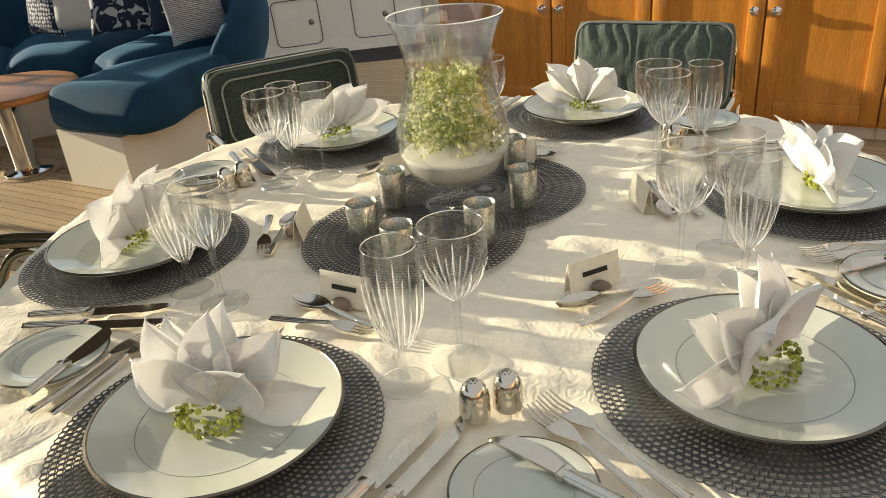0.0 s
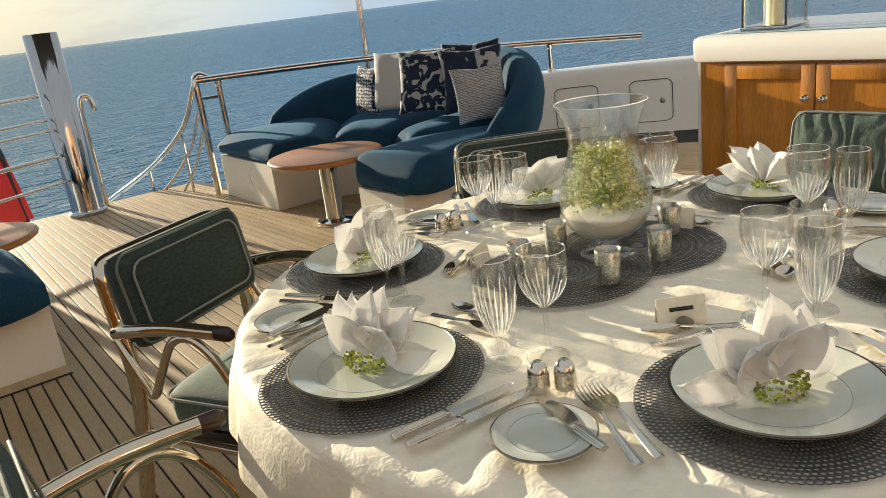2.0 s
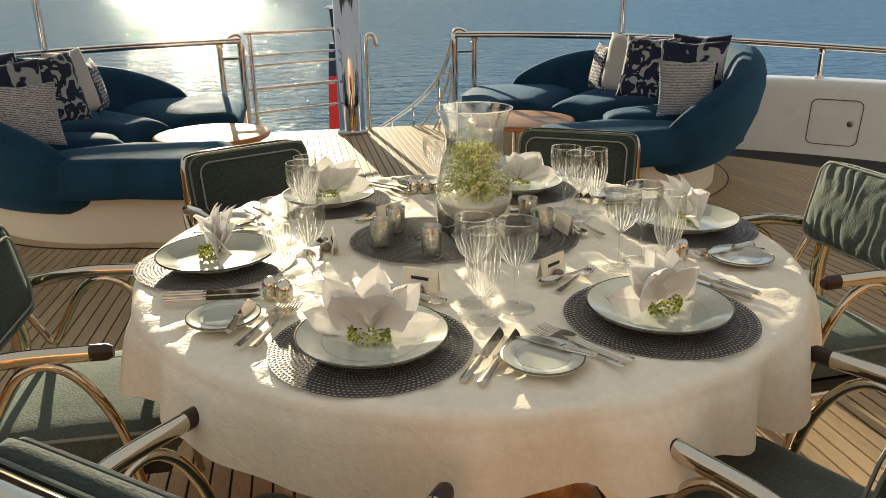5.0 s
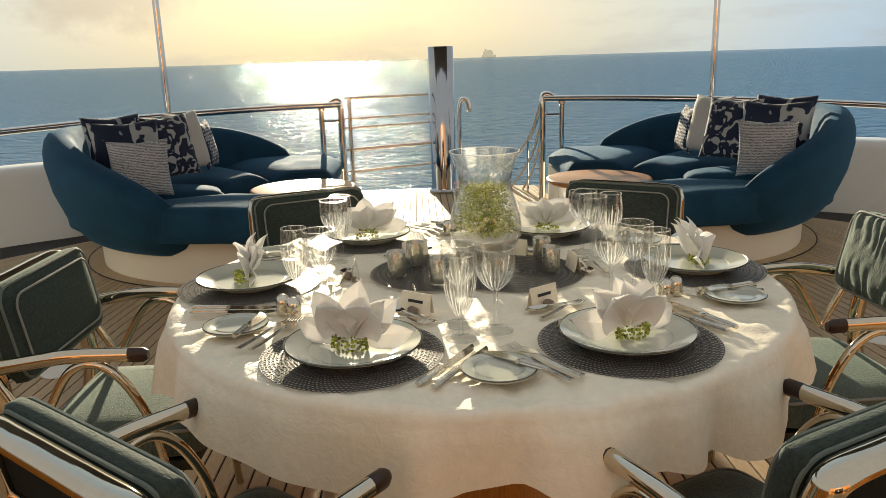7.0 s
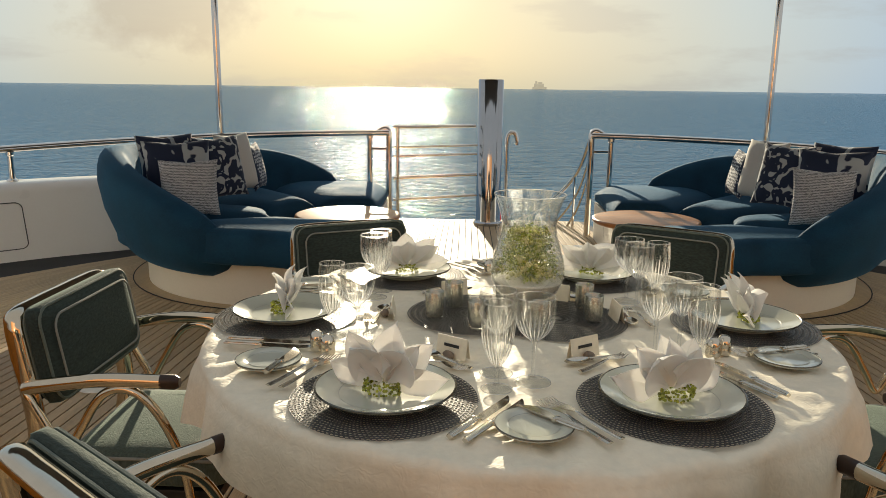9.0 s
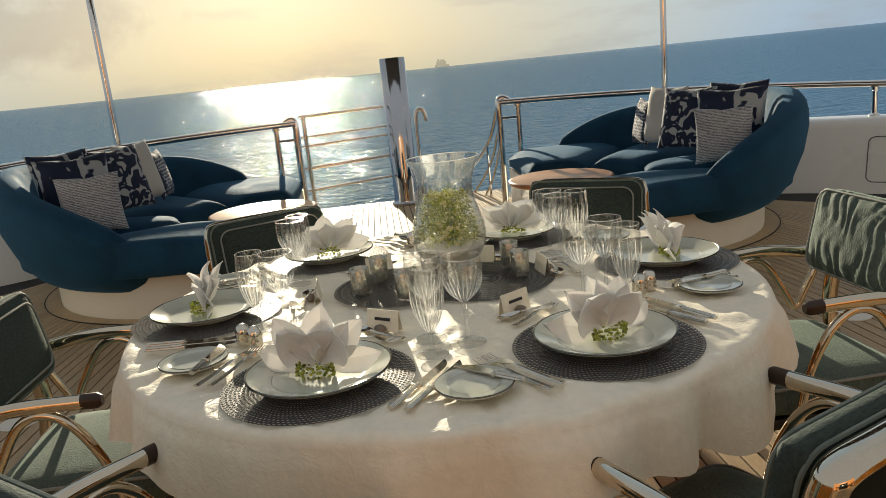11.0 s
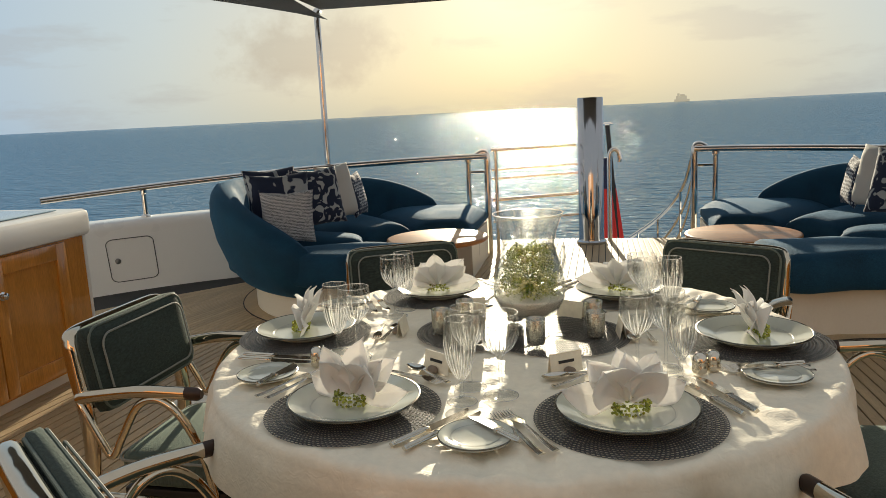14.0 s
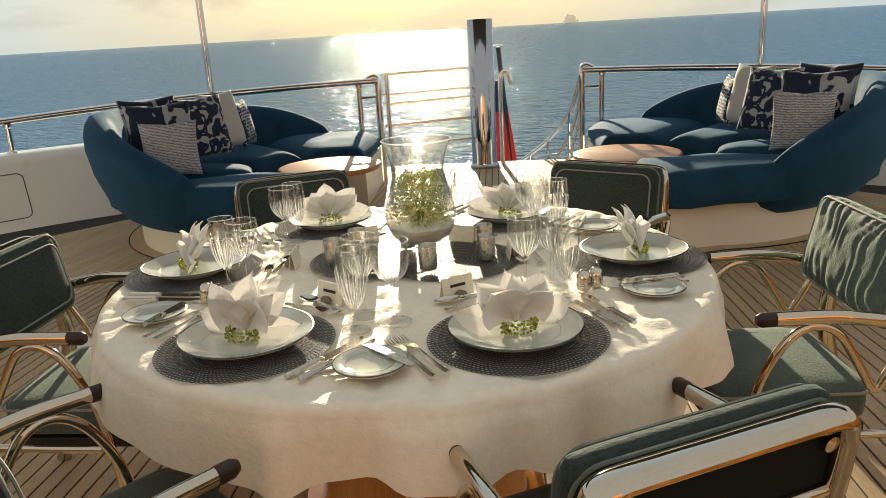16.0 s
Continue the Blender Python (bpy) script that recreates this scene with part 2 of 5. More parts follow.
def glassy(name, col=(1, 1, 1), rough=0.0, ior=1.5, clear=0.5):
    """Thin clear glass: part of the light goes straight through, the rest is bent; a gloss on top."""
    m = bpy.data.materials.new(name)
    m.use_nodes = True
    n, l = m.node_tree.nodes, m.node_tree.links
    n.remove(n["Principled BSDF"])
    g = n.new("ShaderNodeBsdfGlass")
    g.inputs["Color"].default_value = (*col, 1)
    g.inputs["Roughness"].default_value, g.inputs["IOR"].default_value = rough, ior
    t = n.new("ShaderNodeBsdfTransparent")
    t.inputs["Color"].default_value = (*col, 1)
    mix = n.new("ShaderNodeMixShader")
    mix.inputs["Fac"].default_value = clear
    l.new(g.outputs["BSDF"], mix.inputs[1])
    l.new(t.outputs["BSDF"], mix.inputs[2])
    fr, gl, top = n.new("ShaderNodeLayerWeight"), n.new("ShaderNodeBsdfGlossy"), n.new("ShaderNodeMixShader")
    gl.inputs["Roughness"].default_value = 0.02
    fr.inputs["Blend"].default_value = 0.5
    pw, sc = n.new("ShaderNodeMath"), n.new("ShaderNodeMath")
    pw.operation, sc.operation = "POWER", "MULTIPLY_ADD"
    pw.inputs[1].default_value, sc.inputs[1].default_value, sc.inputs[2].default_value = 3.5, 0.45, 0.004
    l.new(fr.outputs["Facing"], pw.inputs[0])
    l.new(pw.outputs[0], sc.inputs[0])
    l.new(sc.outputs[0], top.inputs["Fac"])
    l.new(mix.outputs["Shader"], top.inputs[1])
    l.new(gl.outputs["BSDF"], top.inputs[2])
    l.new(top.outputs["Shader"], n["Material Output"].inputs["Surface"])
    return m


CRYSTAL = glassy("cut_crystal", (0.995, 0.998, 0.995), 0.0, 1.5, 0.86)
VASEGLASS = glassy("clear_glass", (0.98, 0.99, 0.985), 0.0, 1.45, 0.72)
FOOTGLASS = glassy("thin_clear_crystal", (0.995, 0.998, 0.995), 0.0, 1.45, 0.8)


def cut_facet():
    """The ground facets of cut crystal, also the rings for bright rim lines: part clear, part lit from behind, part
    mirror.
    """
    m = bpy.data.materials.new("cut_facet")
    m.use_nodes = True
    n, l = m.node_tree.nodes, m.node_tree.links
    n.remove(n["Principled BSDF"])
    t, g, w = n.new("ShaderNodeBsdfTransparent"), n.new("ShaderNodeBsdfGlossy"), n.new("ShaderNodeBsdfTranslucent")
    g.inputs["Roughness"].default_value = 0.12
    w.inputs["Color"].default_value = (0.95, 0.95, 0.93, 1)
    a, b = n.new("ShaderNodeMixShader"), n.new("ShaderNodeMixShader")
    a.inputs["Fac"].default_value, b.inputs["Fac"].default_value = 0.5, 0.62
    l.new(g.outputs["BSDF"], a.inputs[1])
    l.new(w.outputs["BSDF"], a.inputs[2])
    l.new(t.outputs["BSDF"], b.inputs[1])
    l.new(a.outputs["Shader"], b.inputs[2])
    l.new(b.outputs["Shader"], n["Material Output"].inputs["Surface"])
    return m


FACET = cut_facet()


def sea_material():
    m = bpy.data.materials.new("open_sea")
    m.use_nodes = True
    n, l = m.node_tree.nodes, m.node_tree.links
    n.remove(n["Principled BSDF"])
    deep, glint, mix = n.new("ShaderNodeBsdfDiffuse"), n.new("ShaderNodeBsdfGlossy"), n.new("ShaderNodeMixShader")
    deep.inputs["Color"].default_value = (0.040, 0.128, 0.235, 1)
    glint.inputs["Color"].default_value = (0.80, 0.88, 0.95, 1)
    glint.inputs["Roughness"].default_value = 0.07
    fr, cap = n.new("ShaderNodeFresnel"), n.new("ShaderNodeMath")
    fr.inputs["IOR"].default_value = 1.333
    cap.operation = "MULTIPLY"
    cap.inputs[1].default_value = 0.95
    l.new(fr.outputs["Fac"], cap.inputs[0])
    l.new(cap.outputs[0], mix.inputs["Fac"])
    l.new(deep.outputs["BSDF"], mix.inputs[1])
    l.new(glint.outputs["BSDF"], mix.inputs[2])
    l.new(mix.outputs["Shader"], n["Material Output"].inputs["Surface"])
    tc = n.new("ShaderNodeTexCoord")
    total = None
    for scale, amount in ((0.11, 0.25), (0.42, 0.42), (1.3, 0.52), (3.6, 0.26)):
        mp, t = n.new("ShaderNodeMapping"), n.new("ShaderNodeTexNoise")
        mp.inputs["Scale"].default_value = (0.38, 1.0, 1.0)
        mp.inputs["Rotation"].default_value = (0, 0, 0.12)
        l.new(tc.outputs["Object"], mp.inputs["Vector"])
        l.new(mp.outputs["Vector"], t.inputs["Vector"])
        t.inputs["Scale"].default_value, t.inputs["Detail"].default_value = scale, 3
        k = n.new("ShaderNodeMath")
        k.operation = "MULTIPLY_ADD"
        k.inputs[1].default_value = amount
        l.new(t.outputs["Fac"], k.inputs[0])
        if total:
            l.new(total, k.inputs[2])
        else:
            k.inputs[2].default_value = 0
        total = k.outputs[0]
    smp, st, rr = n.new("ShaderNodeMapping"), n.new("ShaderNodeTexNoise"), n.new("ShaderNodeMapRange")
    smp.inputs["Scale"].default_value = (0.5, 1.0, 1.0)
    l.new(tc.outputs["Object"], smp.inputs["Vector"])
    l.new(smp.outputs["Vector"], st.inputs["Vector"])
    st.inputs["Scale"].default_value, st.inputs["Detail"].default_value, st.inputs["Roughness"].default_value = 0.22, 8, 0.72
    rr.inputs["From Min"].default_value, rr.inputs["From Max"].default_value = 0.36, 0.64
    rr.inputs["To Min"].default_value, rr.inputs["To Max"].default_value = 0.035, 0.075
    l.new(st.outputs["Fac"], rr.inputs["Value"])
    l.new(rr.outputs["Result"], glint.inputs["Roughness"])
    bp = n.new("ShaderNodeBump")
    bp.inputs["Strength"].default_value, bp.inputs["Distance"].default_value = 1.0, 1.2
    l.new(total, bp.inputs["Height"])
    for node in (deep, glint, fr):
        l.new(bp.outputs["Normal"], node.inputs["Normal"])
    return m


SEA = sea_material()


# ---- mesh helpers ----
def mesh_of(name, bm, material, smooth=True, sharp=40):
    me = bpy.data.meshes.new(name)
    bmesh.ops.recalc_face_normals(bm, faces=bm.faces)
    bm.to_mesh(me)
    bm.free()
    me.materials.append(material)
    if smooth:
        me.shade_smooth()
        me.set_sharp_from_angle(angle=radians(sharp))
    return me


def part(name, bm, material, parent=None, label="", smooth=True, sharp=40, m=None):
    ob = new(name, bm if isinstance(bm, bpy.types.Mesh) else mesh_of(name, bm, material, smooth, sharp))
    if parent is not None:
        ob.parent = parent
    if m is not None:
        ob.matrix_local = m
    if label:
        ob["label"] = label
    return ob


def thing(name, label, category, m=None, group="", kind=""):
    ob = new(name)
    ob.empty_display_size = 0.05
    if m is not None:
        ob.matrix_basis = m
    return tagged(ob, label, category, group, kind)


def shell(bm, rings, closed=True, cap0=False, cap1=False):
    """Joins rings of points (lists of equal length) with quads."""
    vs = [[bm.verts.new(p) for p in ring] for ring in rings]
    n = len(vs[0])
    for a, b in zip(vs, vs[1:]):
        for i in range(n if closed else n - 1):
            j = (i + 1) % n
            bm.faces.new((a[i], a[j], b[j], b[i]))
    if cap0:
        bm.faces.new(vs[0][::-1])
    if cap1:
        bm.faces.new(vs[-1])
    return vs


def lathe(bm, profile, n=32, at=(0, 0, 0), wave=None):
    """Turns (radius, height) pairs about z. wave(angle, i): a factor on the radius."""
    x, y, z = at
    vs = []
    for i, (r, h) in enumerate(profile):
        if r < 1e-5:
            vs.append([bm.verts.new((x, y, z + h))])
        else:
            ring = []
            for k in range(n):
                a = 2 * math.pi * k / n
                q = r * (wave(a, i) if wave else 1)
                ring.append(bm.verts.new((x + q * math.cos(a), y + q * math.sin(a), z + h)))
            vs.append(ring)
    for a, b in zip(vs, vs[1:]):
        for i in range(n):
            j = (i + 1) % n
            if len(a) == 1 and len(b) == 1:
                break
            if len(a) == 1:
                bm.faces.new((a[0], b[j], b[i]))
            elif len(b) == 1:
                bm.faces.new((a[i], a[j], b[0]))
            else:
                bm.faces.new((a[i], a[j], b[j], b[i]))


def spline(points, n=8):
    """A smooth curve through points (Catmull-Rom)."""
    p = [Vector(q) for q in points]
    p = [2 * p[0] - p[1]] + p + [2 * p[-1] - p[-2]]
    out = []
    for i in range(1, len(p) - 2):
        for k in range(n):
            t = k / n
            a, b, c, d = p[i - 1], p[i], p[i + 1], p[i + 2]
            out.append(0.5 * ((2 * b) + (c - a) * t + (2 * a - 5 * b + 4 * c - d) * t * t + (3 * b - a - 3 * c + d) * t ** 3))
    out.append(p[-2].copy())
    return out


def tube(bm, pts, r, n=10, flat=1.0, caps=True):
    """A tube along pts; r: a radius or one for each point; flat: its height over its width."""
    pts = [Vector(p) for p in pts]
    rings, side = [], None
    for i, p in enumerate(pts):
        d = (pts[min(i + 1, len(pts) - 1)] - pts[max(i - 1, 0)]).normalized()
        if side is None:
            side = d.cross(Vector((0, 0, 1)))
            if side.length < 0.05:
                side = d.cross(Vector((1, 0, 0)))
        side = (side - d * side.dot(d)).normalized()
        up = side.cross(d)
        q = r[i] if isinstance(r, (list, tuple)) else r
        rings.append([p + side * q * math.cos(2 * math.pi * k / n) + up * q * flat * math.sin(2 * math.pi * k / n) for k in range(n)])
    shell(bm, rings, True, caps, caps)


def brick(bm, x0, x1, y0, y1, z0, z1, bevel=0.0, seg=2):
    """A box, its edges bevelled."""
    vs = [bm.verts.new((x, y, z)) for x in (x0, x1) for y in (y0, y1) for z in (z0, z1)]
    fs = [bm.faces.new([vs[i] for i in q]) for q in ((0, 1, 3, 2), (4, 6, 7, 5), (0, 4, 5, 1), (2, 3, 7, 6), (0, 2, 6, 4), (1, 5, 7, 3))]
    if bevel:
        es = {e for f in fs for e in f.edges}
        bmesh.ops.bevel(bm, geom=list(es), offset=bevel, segments=seg, profile=0.5, affect="EDGES")


def softbox(bm, w, d, h, power=4.0, nu=20, nv=10, at=(0, 0, 0), puff=None):
    """A cushion: a superellipsoid w x d x h. puff(p): moves a point."""
    x, y, z = at
    def se(v, e):
        return math.copysign(abs(v) ** e, v)
    rings = []
    for j in range(1, nv):
        v = -math.pi / 2 + math.pi * j / nv
        rings.append([])
        for i in range(nu):
            u = 2 * math.pi * i / nu
            e = 2 / power
            p = Vector((w / 2 * se(math.cos(v), e) * se(math.cos(u), e), d / 2 * se(math.cos(v), e) * se(math.sin(u), e), h / 2 * se(math.sin(v), e)))
            if puff:
                p = puff(p)
            rings[-1].append((p[0] + x, p[1] + y, p[2] + z))
    shell(bm, rings, True, True, True)


# ---- deck and hull ----
AXIS = 0.11                      # the ship's centre line


def rail_y(x):
    """The stern rail in plan."""
    q = x - AXIS
    return 5.17 - 0.030 * q * q - 0.0026 * q ** 4


def rail_z(x):
    return 0.985 - 0.0075 * (x - AXIS) ** 2


DECK_AFT, DECK_FWD, HALF = 5.98, -6.0, 4.95


def deck_edge(x):
    """How far aft the deck goes at x."""
    q = abs(x - AXIS)
    return DECK_AFT - 0.02 * q * q if q < 1.05 else rail_y(x) + 0.12


deck = thing("floor", "teak laid deck with black caulked seams", "deck", kind="structure")
bm = bmesh.new()
xs = [AXIS - HALF + 2 * HALF * i / 76 for i in range(77)]
top = [bm.verts.new((x, deck_edge(x), -0.006)) for x in xs]
low = [bm.verts.new((x, DECK_FWD, -0.006)) for x in xs]
for i in range(76):
    bm.faces.new((low[i], low[i + 1], top[i + 1], top[i]))
ext = bmesh.ops.extrude_face_region(bm, geom=list(bm.faces))
bmesh.ops.translate(bm, verts=[v for v in ext["geom"] if isinstance(v, bmesh.types.BMVert)], vec=(0, 0, -0.14))
part("caulked_base", bm, CAULK, deck, smooth=False)

# the sea
bm = bmesh.new()
ring = [bm.verts.new((4900 * math.cos(2 * math.pi * k / 96), 4900 * math.sin(2 * math.pi * k / 96), -3.6)) for k in range(96)]
bm.faces.new(ring)
tagged(part("water", bm, SEA, smooth=False), "open blue sea with small waves", "sea", kind="structure")

# bulwark: leans outward, with a rounded cap, one wall on either side of the stern opening
def wall_point(side, q, z, out=0.0):
    """A point on the bulwark's inner face, out metres inboard of it."""
    x = AXIS + side * q
    sx = side * (0.06 * q + 0.0104 * q ** 3)
    k = math.hypot(sx, 1)
    o = -0.36 + 0.16 * (z - 0.10) / 0.40 - out
    return Vector((x + sx / k * o, rail_y(x) + o / k, z))


def rounded_loop(w, h, y, r=0.05, n=6):
    pts = []
    for cx, cz, a0 in ((w / 2 - r, h / 2 - r, 0), (-w / 2 + r, h / 2 - r, 90), (-w / 2 + r, -h / 2 + r, 180), (w / 2 - r, -h / 2 + r, 270)):
        for k in range(n + 1):
            a = radians(a0 + 90 * k / n)
            pts.append((cx + r * math.cos(a), y, cz + r * math.sin(a)))
    return pts + pts[:1]


def bulwark(name, side):
    wall = thing(name, "white moulded bulwark with rounded cap", "wall", kind="structure")
    rings = []
    for i in range(60):
        q = 1.12 + (4.80 - 1.12) * (1 - (1 - i / 59) ** 1.5)
        x = AXIS + side * q
        y = rail_y(x)
        sx, sy = side * (0.06 * q + 0.0104 * q ** 3), 1.0
        k = math.hypot(sx, sy)
        nx, ny = sx / k, sy / k          # outward in plan
        prof = ((-0.44, -0.10), (-0.42, 0.0), (-0.36, 0.10), (-0.20, 0.50), (-0.17, 0.555), (-0.12, 0.575), (0.10, 0.575), (0.15, 0.55), (0.18, 0.40), (0.20, -0.9), (0.0, -1.2), (-0.3, -1.2))
        f = min(1, max(0, (q - 2.2) / 1.2))
        f = f * f * (3 - 2 * f)             # low and close to the rail behind the sofas, full height at the sides
        rings.append([(x + nx * o * (0.18 + 0.82 * f), y + ny * o * (0.18 + 0.82 * f), z * (0.60 + 0.40 * f) if z > 0 else z) for o, z in prof])
    bm = bmesh.new()
    shell(bm, rings, True, True, True)
    part("bulwark_wall", bm, WHITE, wall)
    bm = bmesh.new()
    x = AXIS + side * 4.72
    brick(bm, min(x, x + side * 0.5), max(x, x + side * 0.5), DECK_FWD, rail_y(x) - 0.1, -1.2, 0.575, 0.04)
    part("side_wall", bm, WHITE, wall)
    for q0, q1 in ((3.92, 4.22), (4.42, 4.66)):
        w = q1 - q0
        hatch = new("locker_hatch")
        hatch.parent = wall
        bm = bmesh.new()
        tube(bm, [wall_point(side, (q0 + q1) / 2 + u, z + 0.255, 0.002) for u, _, z in rounded_loop(w, 0.35, 0, 0.045)], 0.0045, 6, caps=False)
        part("joint", bm, LINE, hatch)
        bm = bmesh.new()
        n = 8
        grid = [[bm.verts.new(wall_point(side, q0 + w * (0.06 + 0.88 * i / n), 0.255 + 0.30 * (j / n - 0.5), 0.003)) for i in range(n + 1)] for j in range(n + 1)]
        for r0, r1 in zip(grid, grid[1:]):
            for i in range(n):
                bm.faces.new((r0[i], r0[i + 1], r1[i + 1], r1[i]))
        part("panel", bm, WHITE, hatch)
        bm = bmesh.new()
        tube(bm, [wall_point(side, q1 - 0.055, 0.25, d) for d in (-0.002, 0.012, 0.016)], [0.024, 0.024, 0.017], 20)
        part("latch", bm, GREYMETAL, hatch, "round grey latch")
    return wall


bulwark("wall_port", -1)
bulwark("wall_starboard", 1)

# an unseen, assumed deckhouse closes the place behind, wood-toned to warm the bounce
house = thing("wall_forward", "assumed unseen deckhouse front, wood-toned to warm the bounce, with dark glass doors", "wall", kind="structure")
bm = bmesh.new()
brick(bm, -4.6, 4.8, -6.3, -6.0, -0.1, 2.7)
part("house_front", bm, TABLEWOOD, house, smooth=False)
bm = bmesh.new()
brick(bm, -1.6, 1.8, -6.05, -5.97, 0.05, 2.1, 0.02)
part("dark_door", bm, surf("tinted_glass", (0.02, 0.022, 0.025), 0.08, bump=0.0), house)

# awning
def awning():
    aw = thing("ceiling", "taupe canvas awning stretched between steel poles", "awning", kind="structure")
    bm = bmesh.new()
    xs = [AXIS + 2.42 * (-1 + 2 * i / 24) for i in range(25)]
    ys = [4.93 - 3.6 * j / 16 for j in range(17)]
    def put(x, y, edge_sag):
        return (x, y - edge_sag, 2.37 + 0.035 * (4.93 - y) - 0.05 * (1 - ((x - AXIS) / 2.42) ** 2) * max(0, 1 - (4.93 - y) / 1.5))
    rows = [[bm.verts.new(put(x, y, 0.28 * (1 - ((x - AXIS) / 2.42) ** 2) if j == 0 else 0)) for x in xs] for j, y in enumerate(ys)]
    for a, b in zip(rows, rows[1:]):
        for i in range(24):
            bm.faces.new((a[i], a[i + 1], b[i + 1], b[i]))
    ext = bmesh.ops.extrude_face_region(bm, geom=list(bm.faces))
    bmesh.ops.translate(bm, verts=[v for v in ext["geom"] if isinstance(v, bmesh.types.BMVert)], vec=(0, 0, 0.012))
    for s in (-1, 1):
        corner = []
        for i in range(13):
            t = i / 12
            x = AXIS + s * (2.34 + 2.4 * t)
            y = 4.86 - 1.9 * t - 0.35 * math.sin(math.pi * t)
            corner.append((x, y + 0.03, 2.27 + 0.32 * t ** 0.8))
        a = [bm.verts.new(p) for p in corner]
        b = [bm.verts.new((p[0], 1.33, 2.62)) for p in corner]
        for i in range(12):
            bm.faces.new((a[i], a[i + 1], b[i + 1], b[i]))
    part("canvas", bm, AWNING, aw)
    return aw


awning()

# rails, poles
def stern_rail(name, side):
    r = thing(name, "polished stainless steel stern rail on posts", "rail", kind="structure")
    bm = bmesh.new()
    xs = [AXIS + side * (0.94 + (4.5 - 0.94) * i / 40) for i in range(41)]
    tube(bm, [(x, rail_y(x) - 0.01, rail_z(x) - 0.03) for x in xs], 0.03, 12)
    part("handrail", bm, CHROME, r)
    for q in (1.12, 3.92):
        x = AXIS + side * q
        bm = bmesh.new()
        y, z = rail_y(x), rail_z(x) - 0.05
        zb = 0.34 if q < 2 else 0.56
        lathe(bm, [(0, zb), (0.045, zb), (0.045, zb + 0.025), (0.026, zb + 0.04), (0.024, z - 0.04), (0.034, z - 0.03), (0.034, z - 0.005), (0.02, z), (0, z)], 16, (x, y - 0.01, 0))
        part("post", bm, CHROME, r)
    bm = bmesh.new()
    x = AXIS + side * 0.945
    tube(bm, spline([(x, 5.15, 0.0), (x, 5.15, 0.7), (x, 5.15, 0.93), (x + side * 0.03, 5.15, 0.985), (x + side * 0.10, 5.145, 0.955)], 6), 0.032, 12)
    part("gate_post", bm, CHROME, r)
    bm = bmesh.new()
    tube(bm, [(x, 5.15, 0.80), (AXIS + side * 1.12, 5.13, 0.80)], 0.014, 8)
    part("link", bm, CHROME, r)
    return r


stern_rail("rail_port", -1)
stern_rail("rail_starboard", 1)
for s in (-1, 1):
    pole = thing("awning_pole", "slim polished steel awning pole", "pole", pose(AXIS + s * 2.46, 4.93, 0), "awning poles")
    bm = bmesh.new()
    lathe(bm, [(0, 0.30), (0.05, 0.30), (0.05, 0.40), (0.03, 0.415), (0.029, 2.33), (0.0, 2.33)], 20)
    part("shaft", bm, CHROME, pole)
    bm = bmesh.new()
    lathe(bm, [(0, 2.33), (0.036, 2.33), (0.038, 2.36), (0.02, 2.385), (0, 2.385)], 20)
    part("cap", bm, CHROME, pole)

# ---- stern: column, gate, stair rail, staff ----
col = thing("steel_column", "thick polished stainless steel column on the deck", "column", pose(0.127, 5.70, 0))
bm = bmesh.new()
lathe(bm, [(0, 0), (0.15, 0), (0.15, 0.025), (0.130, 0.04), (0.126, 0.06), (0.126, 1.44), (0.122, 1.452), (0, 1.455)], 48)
# Steel toned darker and bluish in place of the dark surroundings it mirrors.
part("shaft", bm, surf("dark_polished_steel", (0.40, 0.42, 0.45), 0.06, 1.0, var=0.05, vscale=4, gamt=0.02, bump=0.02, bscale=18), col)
gate = thing("stern_gate", "low steel gate of horizontal bars", "gate")
for z, x1 in ((1.0, -0.02), (0.81, 0.0), (0.725, 0.0), (0.52, 0.0), (0.31, 0.0)):
    bm = bmesh.new()
    tube(bm, [(-0.80, 5.2, z), (-0.4, 5.42, z), (x1, 5.62, z)], 0.017 if z > 0.9 or 0.5 < z < 0.6 else 0.012, 10)
    part("bar", bm, CHROME, gate)
bm = bmesh.new()
tube(bm, [(-0.76, 5.22, 0.0), (-0.76, 5.22, 1.0)], 0.02, 12)
part("post", bm, CHROME, gate)
stair = thing("stair_rail", "curved steel handrails of the stern stair", "rail", group="stair")
for dz, r in ((0, 0.02), (-0.28, 0.013), (-0.5, 0.011)):
    bm = bmesh.new()
    tube(bm, spline([(1.05, 5.16, 0.93 + dz * 0.7), (0.98, 5.5, 0.55 + dz * 0.8), (0.80, 6.1, 0.18 + dz), (0.46, 7.0, -0.25 + dz), (0.3, 7.6, -0.6 + dz)], 8), r, 10)
    part("handrail", bm, CHROME, stair)
for x, y, z in ((0.97, 5.52, 0.52), (0.80, 6.1, 0.18), (0.62, 6.55, -0.05)):
    bm = bmesh.new()
    tube(bm, [(x, y, z), (x, y, z - 0.9)], 0.012, 8)
    part("baluster", bm, CHROME, stair)
crook = thing("rail_crook", "upright steel tube with a crooked end", "rail", pose(0.31, 5.85, -0.06))
bm = bmesh.new()
tube(bm, spline([(0, 0, -0.01), (0, 0, 0.5), (0.0, 0, 0.88), (0.03, 0, 0.98), (0.08, 0, 0.97), (0.10, 0, 0.90), (0.10, 0, 0.86)], 6), 0.024, 12)
part("tube", bm, CHROME, crook)
lower = thing("ground_platform", "white lower stern platform", "deck", kind="structure")
bm = bmesh.new()
brick(bm, -2.5, 2.7, 6.0, 13.2, -2.6, -2.4, 0.03)
part("slab", bm, WHITE, lower)
staff = thing("flag_staff", "dark wooden staff with a furled red flag", "flag", pose(0.60, 12.4, -2.4))
